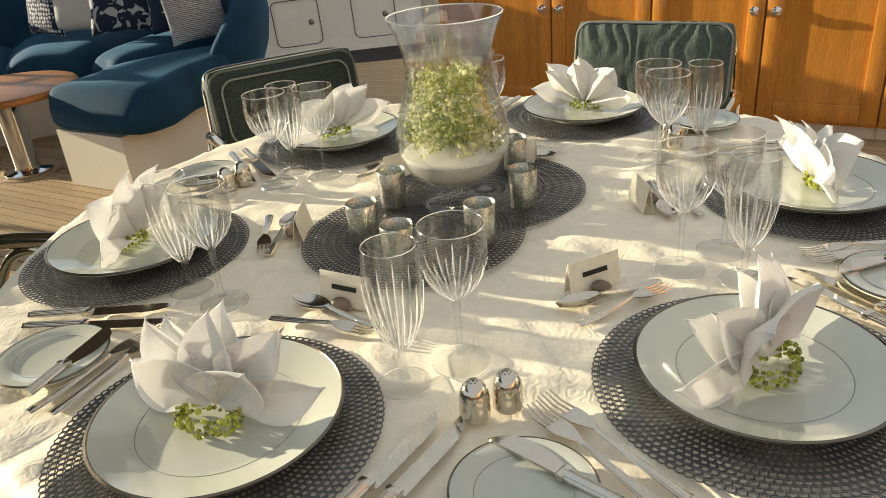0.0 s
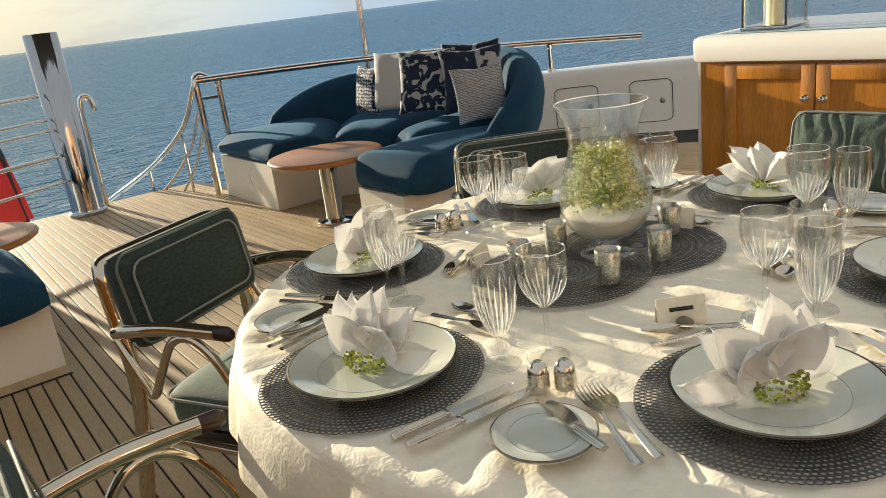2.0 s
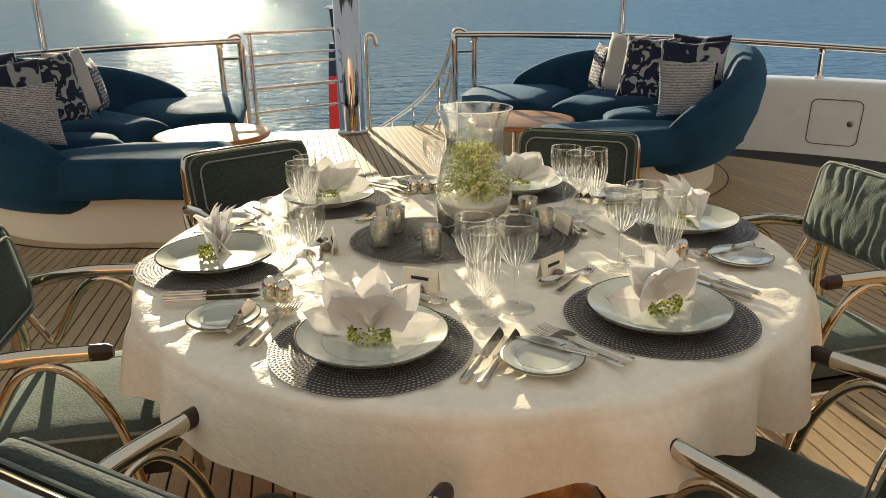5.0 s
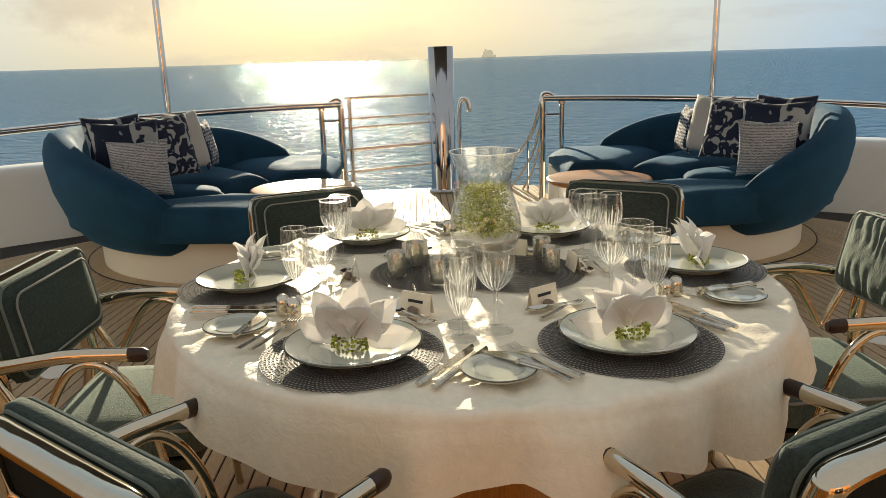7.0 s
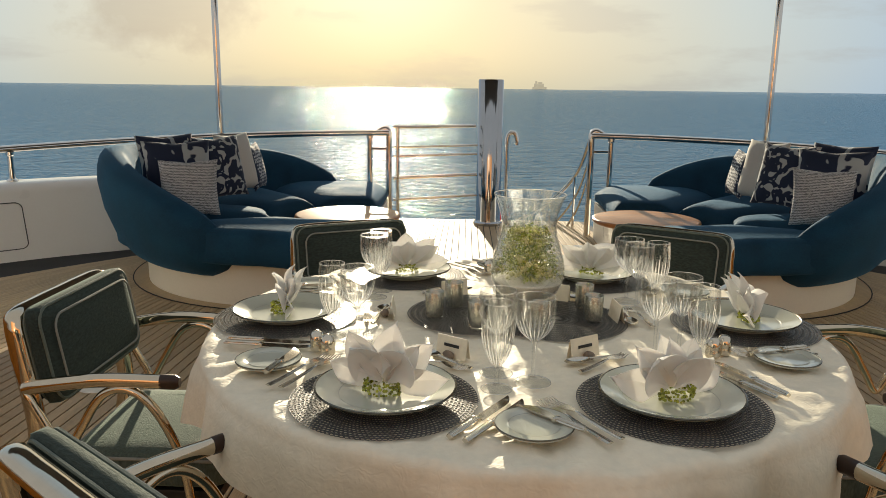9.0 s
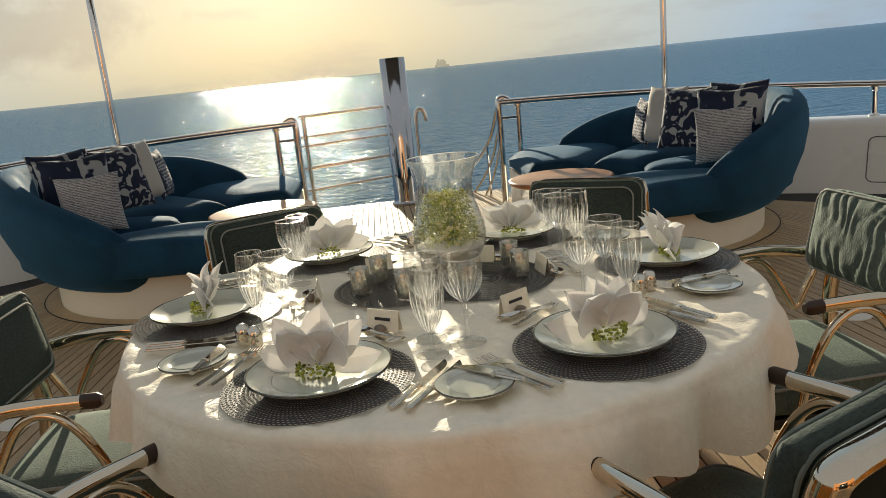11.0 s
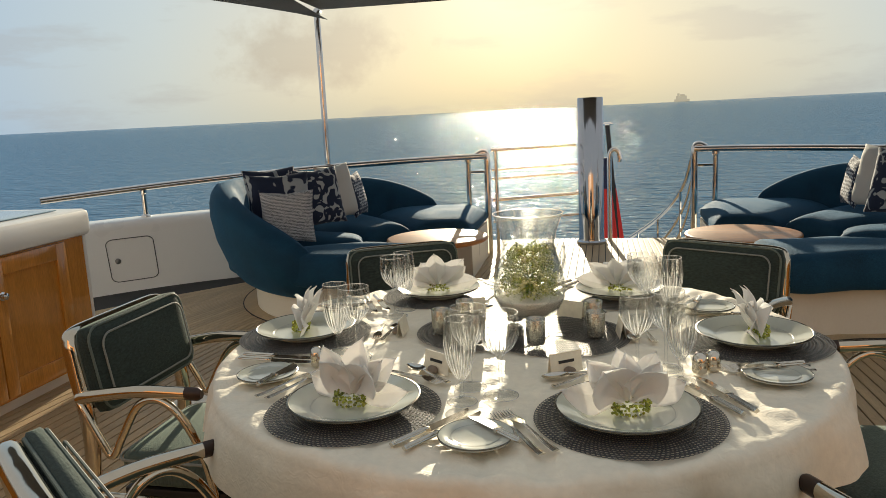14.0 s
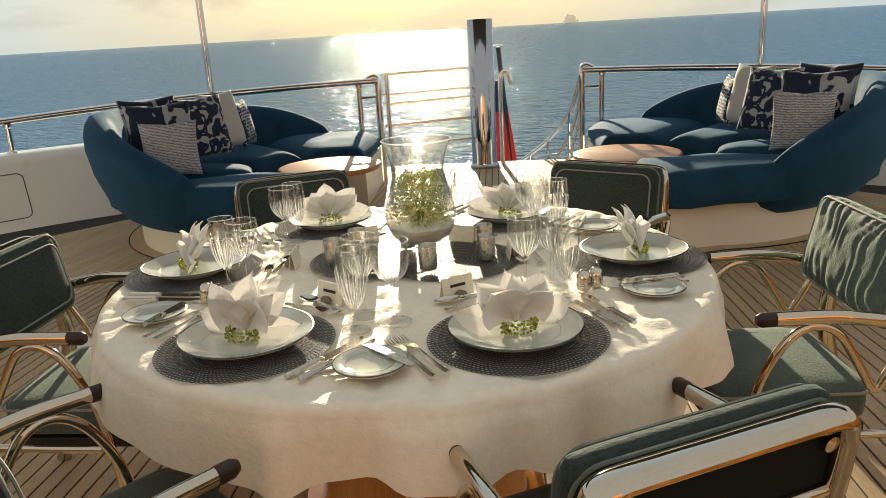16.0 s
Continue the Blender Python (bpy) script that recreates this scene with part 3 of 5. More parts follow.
bm = bmesh.new()
tube(bm, [(0, 0, 0), (-0.28, 0, 3.4)], 0.045, 10)
part("staff", bm, DARK, staff)
bm = bmesh.new()
lathe(bm, [(0, 0), (0.10, 0), (0.11, 0.02), (0.05, 0.05), (0, 0.05)], 16, (-0.28, 0, 3.4))
part("truck", bm, CHROME, staff)
rings = []
for j in range(15):
    t = j / 14
    w = 0.05 + 0.15 * t ** 0.8
    rings.append([(-0.30 + 0.06 * t + w * math.cos(a) * (1 + 0.3 * math.cos(5 * a)), 0.07 * math.sin(a) * (1 + 0.35 * math.cos(5 * a + 3 * t)), 2.8 - 1.6 * t) for a in [2 * math.pi * k / 20 for k in range(20)]])
for nm, run, colour, note in (("flag", rings[5:], (0.50, 0.022, 0.018), "red cloth hanging in folds"), ("canton", rings[:6], (0.015, 0.02, 0.06), "dark blue upper corner of the flag")):
    bm = bmesh.new()
    shell(bm, run, True, True, True)
    part(nm, bm, surf(nm + "_bunting", colour, 0.75, var=0.15, bump=0.2), staff, note)

# ---- sofas ----
def sofa_curves(end=0.86):
    """Outer and inner edge of the curved seat in plan, from its aft end to its forward end (starboard, about x = 0)."""
    outer, inner = [], []
    for i in range(8):
        outer.append((0.95 + 0.55 * i / 8, 5.14))
        inner.append((0.93 + 0.2 * i / 8, 4.05))
    for i in range(33):
        a = math.pi / 2 - math.pi * i / 32
        outer.append((1.50 + 1.33 * math.cos(a), 3.815 + 1.325 * math.sin(a)))
        inner.append((1.13 + 0.56 * math.cos(a), 3.53 + 0.52 * math.sin(a)))
    for i in range(1, 9):
        outer.append((1.50 - (1.50 - end) * i / 8, 2.49 - 0.10 * min(1, i / 4)))
        inner.append((1.13 - (1.13 - end) * i / 8, 3.01))
    return outer, inner


def section(o, i, z0, z1, out, n=20, e=0.45):
    """A rounded cross-section between an inner and an outer point, as a ring."""
    ring = []
    for k in range(n):
        a = 2 * math.pi * k / n
        c, s = math.copysign(abs(math.cos(a)) ** e, math.cos(a)), math.copysign(abs(math.sin(a)) ** e, math.sin(a))
        t = 0.5 + 0.5 * c
        ring.append((i[0] + (o[0] - i[0]) * t, i[1] + (o[1] - i[1]) * t, (z0 + z1) / 2 + (z1 - z0) / 2 * s + out * math.sin(math.pi * t)))
    return ring


def sofa(side):
    s = thing("curved_sofa", "curved teal velvet deck sofa on cream plinth", "sofa", group="stern sofas")
    s.matrix_basis = Matrix.Translation((AXIS + (0.04 if side > 0 else 0), 0, 0)) @ Matrix.Diagonal((side, 1, 1, 1))
    outer, inner = sofa_curves(1.00 if side > 0 else 0.86)
    n = len(outer)
    # plinth
    bm = bmesh.new()
    def inset(k, f0, f1):
        o, i = Vector(outer[k]), Vector(inner[k])
        return i + (o - i) * f0, i + (o - i) * f1
    rings = []
    for k in range(n):
        i, o = inset(k, 0.02, 0.80 if 10 < k < n else 0.93)
        zt = 0.34 if k < 12 else 0.27 if k < 34 else 0.29
        rings.append([(i[0], i[1], 0.0), (o[0], o[1], 0.0), (o[0], o[1], zt), (i[0], i[1], zt)])
    shell(bm, rings, True, True, True)
    part("plinth", bm, CREAM, s, "cream moulded plinth")
    # seat cushions
    cuts = [(0, 13), (13, 23), (23, 32), (32, n - 1)]
    for a, b in cuts:
        bm = bmesh.new()
        m = b - a
        rings = []
        steps = 16
        for j in range(steps + 1):
            t = j / steps
            f = a + m * t
            k = min(int(f), n - 2)
            g = f - k
            o = Vector(outer[k]).lerp(Vector(outer[k + 1]), g)
            i = Vector(inner[k]).lerp(Vector(inner[k + 1]), g)
            d = min(t, 1 - t) * m / 4
            sq = min(1.0, (1 - (1 - min(1, d)) ** 3))
            zt = 0.355 + 0.15 * (0.40 + 0.60 * sq)
            lo = (0.32 if a < 13 else 0.25 if a < 32 else 0.27) + 0.04 * (1 - sq)
            mid = (o + i) / 2
            shrink = 0.94 + 0.06 * sq
            o2, i2 = mid + (o - mid) * shrink, mid + (i - mid) * (shrink + 0.03)
            rings.append(section(o2, i2, lo, zt, 0.012 * sq, e=0.30))
        shell(bm, rings, True, True, True)
        part("seat_cushion", bm, TEAL, s, sharp=80)
    # backrest: a crescent that rises from the aft end, is highest forward and falls to the forward end
    bm = bmesh.new()
    rings = []
    lo, hi = 7, n - 11
    steps = 64
    for j in range(steps + 1):
        t = j / steps
        f = lo + (hi - lo) * t
        k = min(int(f), n - 2)
        g = f - k
        o = Vector(outer[k]).lerp(Vector(outer[k + 1]), g)
        i = Vector(inner[k]).lerp(Vector(inner[k + 1]), g)
        d = (o - i).normalized()
        swell = min(1, t / 0.16) ** 0.5 * min(1, (1 - t) / 0.05) ** 0.5
        if t < 0.24:
            top = 0.45 + 0.36 * math.sin(math.pi / 2 * t / 0.24) ** 0.7
        elif t < 0.62:
            top = 0.81 + 0.12 * math.sin(math.pi / 2 * (t - 0.24) / 0.38)
        else:
            top = 0.93 - 0.36 * ((t - 0.62) / 0.38) ** 1.6 - 0.16 * ((t - 0.62) / 0.38) ** 12
        thick = 0.05 + 0.24 * swell
        base = 0.30 - 0.13 * swell
        ring = []
        for q in range(20):
            a = 2 * math.pi * q / 20
            c, sn = math.copysign(abs(math.cos(a)) ** 0.62, math.cos(a)), math.copysign(abs(math.sin(a)) ** 0.62, math.sin(a))
            h = 0.5 + 0.5 * sn
            lean = 0.21 * swell * h + 0.05 * swell * math.sin(math.pi * h) - 0.10
            p = o + d * (-thick / 2 + 0.02 + thick / 2 * c * (1 - 0.06 * h) + lean)
            ring.append((p[0], p[1], base + (top - base) * h))
        rings.append(ring)
    shell(bm, rings, True, True, True)
    part("backrest", bm, TEAL, s, sharp=80)
    # vent ring on the aft plinth face
    bm = bmesh.new()
    pts = [(0.945, 4.42 + 0.09 * math.cos(2 * math.pi * k / 24), 0.20 + 0.09 * math.sin(2 * math.pi * k / 24)) for k in range(25)]
    tube(bm, pts, 0.008, 8, caps=False)
    part("speaker_ring", bm, LINE, s)
    return s


sofa(1)
sofa(-1)


# ---- coffee tables ----
def coffee_table(x, y):
    t = thing("coffee_table", "round varnished wooden side table on steel pedestal", "table", pose(x, y, 0), "stern side tables")
    bm = bmesh.new()
    lathe(bm, [(0, 0.435), (0.36, 0.435), (0.375, 0.445), (0.38, 0.456), (0.375, 0.467), (0.36, 0.472), (0, 0.472)], 64)
    part("tabletop", bm, TABLEWOOD, t, sharp=60)
    bm = bmesh.new()
    lathe(bm, [(0, 0.0), (0.125, 0.0), (0.125, 0.018), (0.10, 0.024), (0.066, 0.03), (0.062, 0.05), (0.062, 0.435), (0, 0.435)], 40)
    part("pedestal", bm, CHROME, t)
    return t


coffee_table(AXIS + 1.07, 3.41)
coffee_table(AXIS - 1.07, 3.41)


# ---- cabinets ----
def cabinet(side):
    face = AXIS + side * 2.74
    def bx(bm, a, b, y0, y1, z0, z1, bevel=0.0):
        p, q = face + side * a, face + side * b
        brick(bm, min(p, q), max(p, q), y0, y1, z0, z1, bevel)
    y_aft = 1.70
    top = thing("worktop", "white moulded sideboard top with rounded edge", "worktop")
    bm = bmesh.new()
    bx(bm, -0.05, 0.95, y_aft - 5.2, y_aft + 0.03, 0.795, 0.944, 0.03)
    part("slab", bm, WHITE, top)
    bm = bmesh.new()
    bx(bm, 0.06, 0.90, y_aft - 5.1, y_aft - 0.10, 0.946, 0.952, 0.002)
    part("glass_inlay", bm, surf("sky_blue_glass", (0.25, 0.36, 0.42), 0.06, var=0.03, bump=0.0), top)
    for k in range(5):
        y1 = y_aft - 0.165 - 1.07 * k + (0.165 if k == 0 else 0)
        y0 = y_aft - 0.165 - 1.07 * (k + 1)
        unit = thing("cabinet", "varnished teak sideboard cabinet with panelled doors", "cabinet", group="sideboard cabinets")
        bm = bmesh.new()
        bx(bm, 0.0, 0.9, y0 + 0.001, y1 - 0.001, 0.07, 0.794)
        part("body", bm, VARNISH, unit, smooth=False)
        bm = bmesh.new()
        bx(bm, 0.05, 0.9, y0 + 0.001, y1 - 0.001, 0.0, 0.069)
        part("toe_kick", bm, CREAM, unit, smooth=False)
        if k == 0:
            bm = bmesh.new()
            bx(bm, -0.004, 0.9, y1, y1 + 0.02, 0.0, 0.794)
            part("end_panel", bm, WHITE, unit, "white end panel", smooth=False)
        ym = y_aft - 0.70 - 1.07 * k
        for a, b, hinge in ((ym + 0.004, ym + 0.53, 1), (ym - 0.53, ym - 0.004, -1)):
            b = min(b, y1 - 0.005)
            door = new("door")
            door.parent = unit
            st = 0.075
            for nm, (p0, p1, q0, q1) in {"stile": (a, a + st, 0.09, 0.785), "stile.001": (b - st, b, 0.09, 0.785), "top_frame": (a + st, b - st, 0.70, 0.785), "bottom_frame": (a + st, b - st, 0.09, 0.175)}.items():
                bm = bmesh.new()
                bx(bm, -0.024, -0.002, p0, p1, q0, q1, 0.004)
                part(nm.split(".")[0], bm, VARNISH, door)
            bm = bmesh.new()
            bx(bm, -0.010, -0.001, a + st, b - st, 0.175, 0.70)
            part("panel", bm, VARNISH, door, smooth=False)
            bm = bmesh.new()
            ky = a + 0.045 if hinge == 1 else b - 0.045
            lathe(bm, [(0, 0), (0.022, 0), (0.022, 0.005), (0.012, 0.008), (0.010, 0.014), (0.017, 0.020), (0.017, 0.027), (0.008, 0.032), (0, 0.033)], 20)
            bmesh.ops.rotate(bm, verts=bm.verts, matrix=Matrix.Rotation(radians(-90 * side), 3, "Y"))
            bmesh.ops.translate(bm, verts=bm.verts, vec=(face - side * 0.024, ky, 0.60))
            part("knob", bm, CHROME, door, "round steel knob")


cabinet(1)
cabinet(-1)


# ---- dining table ----
TABLE_X, TABLE_Y = 0.02, 0.02
table = thing("dining_table", "round dining table on a varnished wooden drum", "table", pose(TABLE_X, TABLE_Y, 0))
bm = bmesh.new()
lathe(bm, [(0, 0.69), (0.74, 0.69), (0.795, 0.70), (0.800, 0.706), (0.800, 0.716), (0.785, 0.724), (0, 0.728)], 72)
part("tabletop", bm, VARNISH, table)
bm = bmesh.new()
lathe(bm, [(0, 0), (0.36, 0), (0.36, 0.05), (0.31, 0.07), (0.30, 0.12), (0.29, 0.60), (0.33, 0.66), (0.33, 0.69), (0, 0.69)], 48)
part("drum_base", bm, VARNISH, table)


def tablecloth():
    cl = thing("tablecloth", "ivory damask tablecloth hanging in soft folds", "tablecloth", pose(TABLE_X, TABLE_Y, 0))
    bm = bmesh.new()
    n = 288
    rings = []
    radii = [0.001] + [0.0154 * i for i in range(1, 51)] + [0.785, 0.798]
    for r in radii:
        ring = []
        for k in range(n):
            x, y = r * math.cos(2 * math.pi * k / n), r * math.sin(2 * math.pi * k / n)
            u, v = x + 0.05 * noise.noise((5 * x, 5 * y, 2.0)), y + 0.05 * noise.noise((5 * x, 5 * y, 6.0))
            crease = 0.55 * noise.noise((17 * u, 11 * v, 0.5)) + 0.55 * noise.noise((34 * u, 24 * v, 3.5)) + 0.3 * (0.5 - abs(noise.noise((6 * u, 7 * v, 8.0))) * 3)
            z = 0.7466 + 0.0036 * max(-0.95, min(0.92, 3.2 * crease)) * min(1, r / 0.1)
            if r > 0.6:
                z -= 0.010 * max(0, noise.noise((5 * r, 17 * x / r, 17 * y / r))) * min(1, (r - 0.6) / 0.10)
            ring.append((x, y, z))
        rings.append(ring)
    for j in range(1, 15):
        t = j / 14
        ring = []
        for k in range(n):
            a = 2 * math.pi * k / n
            c, s = math.cos(a), math.sin(a)
            f = noise.noise((2.6 * c, 2.6 * s, 1.3)) * 0.6 + noise.noise((6 * c, 6 * s, 4.1)) * 0.5
            w = math.sin(a * 13 + 5 * f) * (0.35 + 0.65 * abs(noise.noise((1.7 * c, 1.7 * s, 9))) * 2)
            flare = 0.010 + 0.026 * t ** 0.7 + 0.027 * t ** 0.8 * w + 0.014 * t * f
            # the chair arms press the cloth in
            r = 0.806 + flare * (0.4 + 0.6 * min(1, t * 3))
            hem = 0.152 + 0.025 * math.sin(a * 6 + 0.6 + f) + 0.012 * w
            z = 0.7475 - hem * (t ** 1.15) - (0.004 if j == 1 else 0.008)
            ring.append((r * c, r * s, z))
        rings.append(ring)
    shell(bm, rings, True, True, False)
    ob = part("cloth", bm, LINEN, cl, sharp=180)
    return cl


tablecloth()


# ---- dining chairs ----
def back_cushion(gathers):
    """The sage back cushion, its front ruched in upright gathers."""
    bm = bmesh.new()
    nu, nv = 120, 16
    w, h = 0.472, 0.255
    def corner(u, v):
        # rounded rectangle: pull the corners in
        return 1 - 0.055 * (abs(u) ** 8) * (abs(v) ** 4)
    rows = {}
    for face in (1, -1):
        for j in range(nv + 1):
            for i in range(nu + 1):
                u, v = -1 + 2 * i / nu, -1 + 2 * j / nv
                rim = max(abs(u) ** 14, abs(v) ** 8)
                y = (0.036 if gathers else 0.028) * (1 - 0.55 * rim)
                if face == 1:
                    g = math.sin(u * 32 + 7.5 * noise.noise((u * 2.8, v * 1.5, 2.0)) + 3.2 * v * noise.noise((u * 4, 0.3, 7.0)) + 0.9 * v) * (0.6 + 0.8 * abs(noise.noise((u * 4, v, 5.0))))
                    y += gathers * 0.0050 * g * (abs(v) * 0.9 + 0.15) * (1 - abs(u) ** 10) + 0.012 * (1 - u * u) * (1 - v * v)
                q = corner(u, v)
                rows[face, j, i] = bm.verts.new((w / 2 * u * q, face * y, h / 2 * v * q))
    for face in (1, -1):
        for j in range(nv):
            for i in range(nu):
                bm.faces.new([rows[face, a, b] for a, b in ((j, i), (j, i + 1), (j + 1, i + 1), (j + 1, i))])
    edge = [(0, i) for i in range(nu)] + [(j, nu) for j in range(nv)] + [(nv, i) for i in range(nu, 0, -1)] + [(j, 0) for j in range(nv, 0, -1)]
    for a, b in zip(edge, edge[1:] + edge[:1]):
        bm.faces.new((rows[1, *a], rows[1, *b], rows[-1, *b], rows[-1, *a]))
    return bm


CAPWOOD = surf("dark_brown_wood", (0.028, 0.013, 0.008), 0.35, var=0.2, bump=0.05)


def dining_chair(m, gathers):
    c = thing("dining_chair", "steel-framed armchair with sage velvet cushions and pale piping", "chair", m, "chairs round the table")
    db, dz = (0.015, 0.0) if gathers else (0.045, 0.02)              # the plain chairs have an upright, higher back
    tilt = pose(0, -0.045 + (db if gathers else 0.022), 0.728 if gathers else 0.704, 12 if gathers else 9)
    b = part("back_cushion", back_cushion(gathers), SAGE if gathers else SAGE_SHADED, c, "ruched sage velvet cushion" if gathers else "plain sage velvet cushion, shade put into its colour, with inset piping", sharp=80, m=tilt)
    for y in (0.026, -0.026) if gathers else (0.020, -0.020):
        bm = bmesh.new()
        tube(bm, rounded_loop(0.460, 0.243, y, 0.045), 0.004, 6, caps=False)
        part("piping", bm, PIPING if gathers else EDGING, b)
    if not gathers:
        bm = bmesh.new()
        tube(bm, rounded_loop(0.400, 0.190, 0.0385, 0.04), 0.0032, 6, caps=False)
        part("inset_piping", bm, PIPING, b)
    bm = bmesh.new()
    softbox(bm, 0.45, 0.022, 0.237, 10, 28, 8)
    part("back_shell", bm, DARKBACK, c, "plain dark green cloth back", m=tilt @ pose(0, -0.046 if gathers else -0.036, 0))
    # seat cushion
    bm = bmesh.new()
    softbox(bm, 0.44, 0.43, 0.10, 7, 48, 12, (0, 0.215, 0.40), lambda p: p + Vector((0, 0, 0.012 * (1 - (p[0] / 0.225) ** 2) * (1 - (p[1] / 0.22) ** 2) if p[2] > 0 else 0)))
    st = part("seat_cushion", bm, SAGE, c, sharp=80)
    bm = bmesh.new()
    pts = [(x, 0.215 + z, 0.435) for x, _, z in rounded_loop(0.436, 0.426, 0, 0.05)]
    tube(bm, pts, 0.0045, 6, caps=False)
    part("piping", bm, PIPING, st)
    bm = bmesh.new()
    brick(bm, -0.21, 0.21, 0.02, 0.40, 0.315, 0.348, 0.008)
    part("seat_base", bm, DARK, c)
    # frame
    for s in (-1, 1):
        bm = bmesh.new()
        tube(bm, spline([(s * 0.238, -0.20 + db, 0.0), (s * 0.24, -0.12 + db, 0.30), (s * 0.236, -0.090 + db, 0.50), (s * 0.226, -0.122 + db, 0.70 + dz), (s * 0.220, -0.132 + db, 0.762 + dz), (s * 0.198, -0.138 + db, 0.788 + dz), (s * 0.10, -0.140 + db, 0.792 + dz), (0, -0.140 + db, 0.792 + dz)], 7), 0.0165, 12, 1.55)
        part("back_post", bm, GILT, c)
        bm = bmesh.new()
        tube(bm, spline([(s * 0.246, -0.10 + db, 0.625), (s * 0.254, -0.045, 0.605), (s * 0.256, 0.005, 0.51), (s * 0.256, 0.035, 0.468), (s * 0.256, 0.075, 0.53), (s * 0.256, 0.140, 0.625), (s * 0.256, 0.215, 0.637), (s * 0.255, 0.285, 0.56), (s * 0.253, 0.335, 0.40), (s * 0.25, 0.375, 0.0)], 7), 0.0115, 12)
        part("leg", bm, GILT, c)
        bm = bmesh.new()
        tube(bm, spline([(s * 0.246, -0.105 + db, 0.628), (s * 0.256, 0.0, 0.645), (s * 0.258, 0.14, 0.664), (s * 0.252, 0.290, 0.662)], 8), 0.0155, 12, 1.2)
        arm = part("armrest", bm, GILT, c)
        bm = bmesh.new()
        tube(bm, [(s * 0.252, 0.285, 0.662), (s * 0.251, 0.320, 0.661), (s * 0.251, 0.332, 0.661)], [0.0158, 0.0158, 0.010], 12, 1.2)
        part("end_cap", bm, CAPWOOD, arm, "dark wooden end cap")
        bm = bmesh.new()
        tube(bm, [(s * 0.242, -0.11 + db, 0.335), (s * 0.252, 0.318, 0.335)], 0.012, 10)
        part("side_bar", bm, GILT, c)
    bm = bmesh.new()
    tube(bm, [(-0.228, -0.113 + db, 0.645 + dz), (0.228, -0.113 + db, 0.645 + dz)], 0.013, 10)
    part("back_bar", bm, GILT, c)
    for s in (-1, 1):
        bm = bmesh.new()
        lathe(bm, [(0, 0), (0.014, 0), (0.014, 0.004), (0.008, 0.007), (0, 0.007)], 14)
        bmesh.ops.rotate(bm, verts=bm.verts, matrix=Matrix.Rotation(radians(90), 3, "X"))
        bmesh.ops.translate(bm, verts=bm.verts, vec=(s * 0.195, -0.065 if gathers else -0.055, 0.066))
        part("bolt", bm, GILT, c, m=tilt)
    return c


def chair_at(angle, radius, turn=0.0, slide=0.0):
    a = radians(angle)
    x, y = radius * math.cos(a) - slide * math.sin(a), radius * math.sin(a) + slide * math.cos(a)
    return pose(x, y, 0, 0, 0, angle + 90 + turn)


SEATS = {"R": 0, "BR": 60, "BL": 120, "L": 180, "NL": 240, "NR": 300}
plain = dining_chair(chair_at(118.9, 1.165, -1.6), 0)
for ang, rad, turn, slide in ((55.7, 1.205, 2.2, 0), (179, 1.135, 0, 0), (237.3, 1.118, -6, 0), (299.2, 1.103, -3.2, 0)):
    copy_thing(plain, chair_at(ang, rad, turn, slide))
dining_chair(chair_at(1.6, 1.205, 1, 0), 1)

# ---- what stands on the dining table ----
TOP = 0.7505
BEADS = surf("green_glass_beads", (0.52, 0.56, 0.10), 0.06, var=0.3, vscale=60, gamt=0.2, bump=0.0, transmission=0.6, rand=0.45)
SAND = surf("white_sand", (0.80, 0.76, 0.68), 0.9, var=0.05, vscale=20, grain=300, gamt=0.15, bump=0.4, bscale=400)
BUDS = surf("green_buds", (0.34, 0.38, 0.03), 0.6, var=0.3, vscale=40, grain=120, gamt=0.25, bump=0.2)
BLOOM = surf("cream_blossom", (0.76, 0.72, 0.36), 0.6, var=0.2, vscale=40, grain=150, gamt=0.2, bump=0.2)
STEM = surf("thin_green_stem", (0.16, 0.24, 0.05), 0.6, bump=0.1)
MERCURY = surf("mercury_glass", (0.46, 0.46, 0.40), 0.22, 0.85, var=0.35, vscale=200, grain=260, gamt=0.4, bump=0.25, bscale=150)
CARD = surf("cream_card", (0.78, 0.72, 0.58), 0.7, var=0.03, bump=0.1, bscale=300)
INK = surf("black_ink", (0.02, 0.02, 0.02), 0.6, bump=0.0)
PEBBLE = surf("brown_pebble", (0.16, 0.12, 0.085), 0.4, var=0.35, vscale=60, bump=0.3)


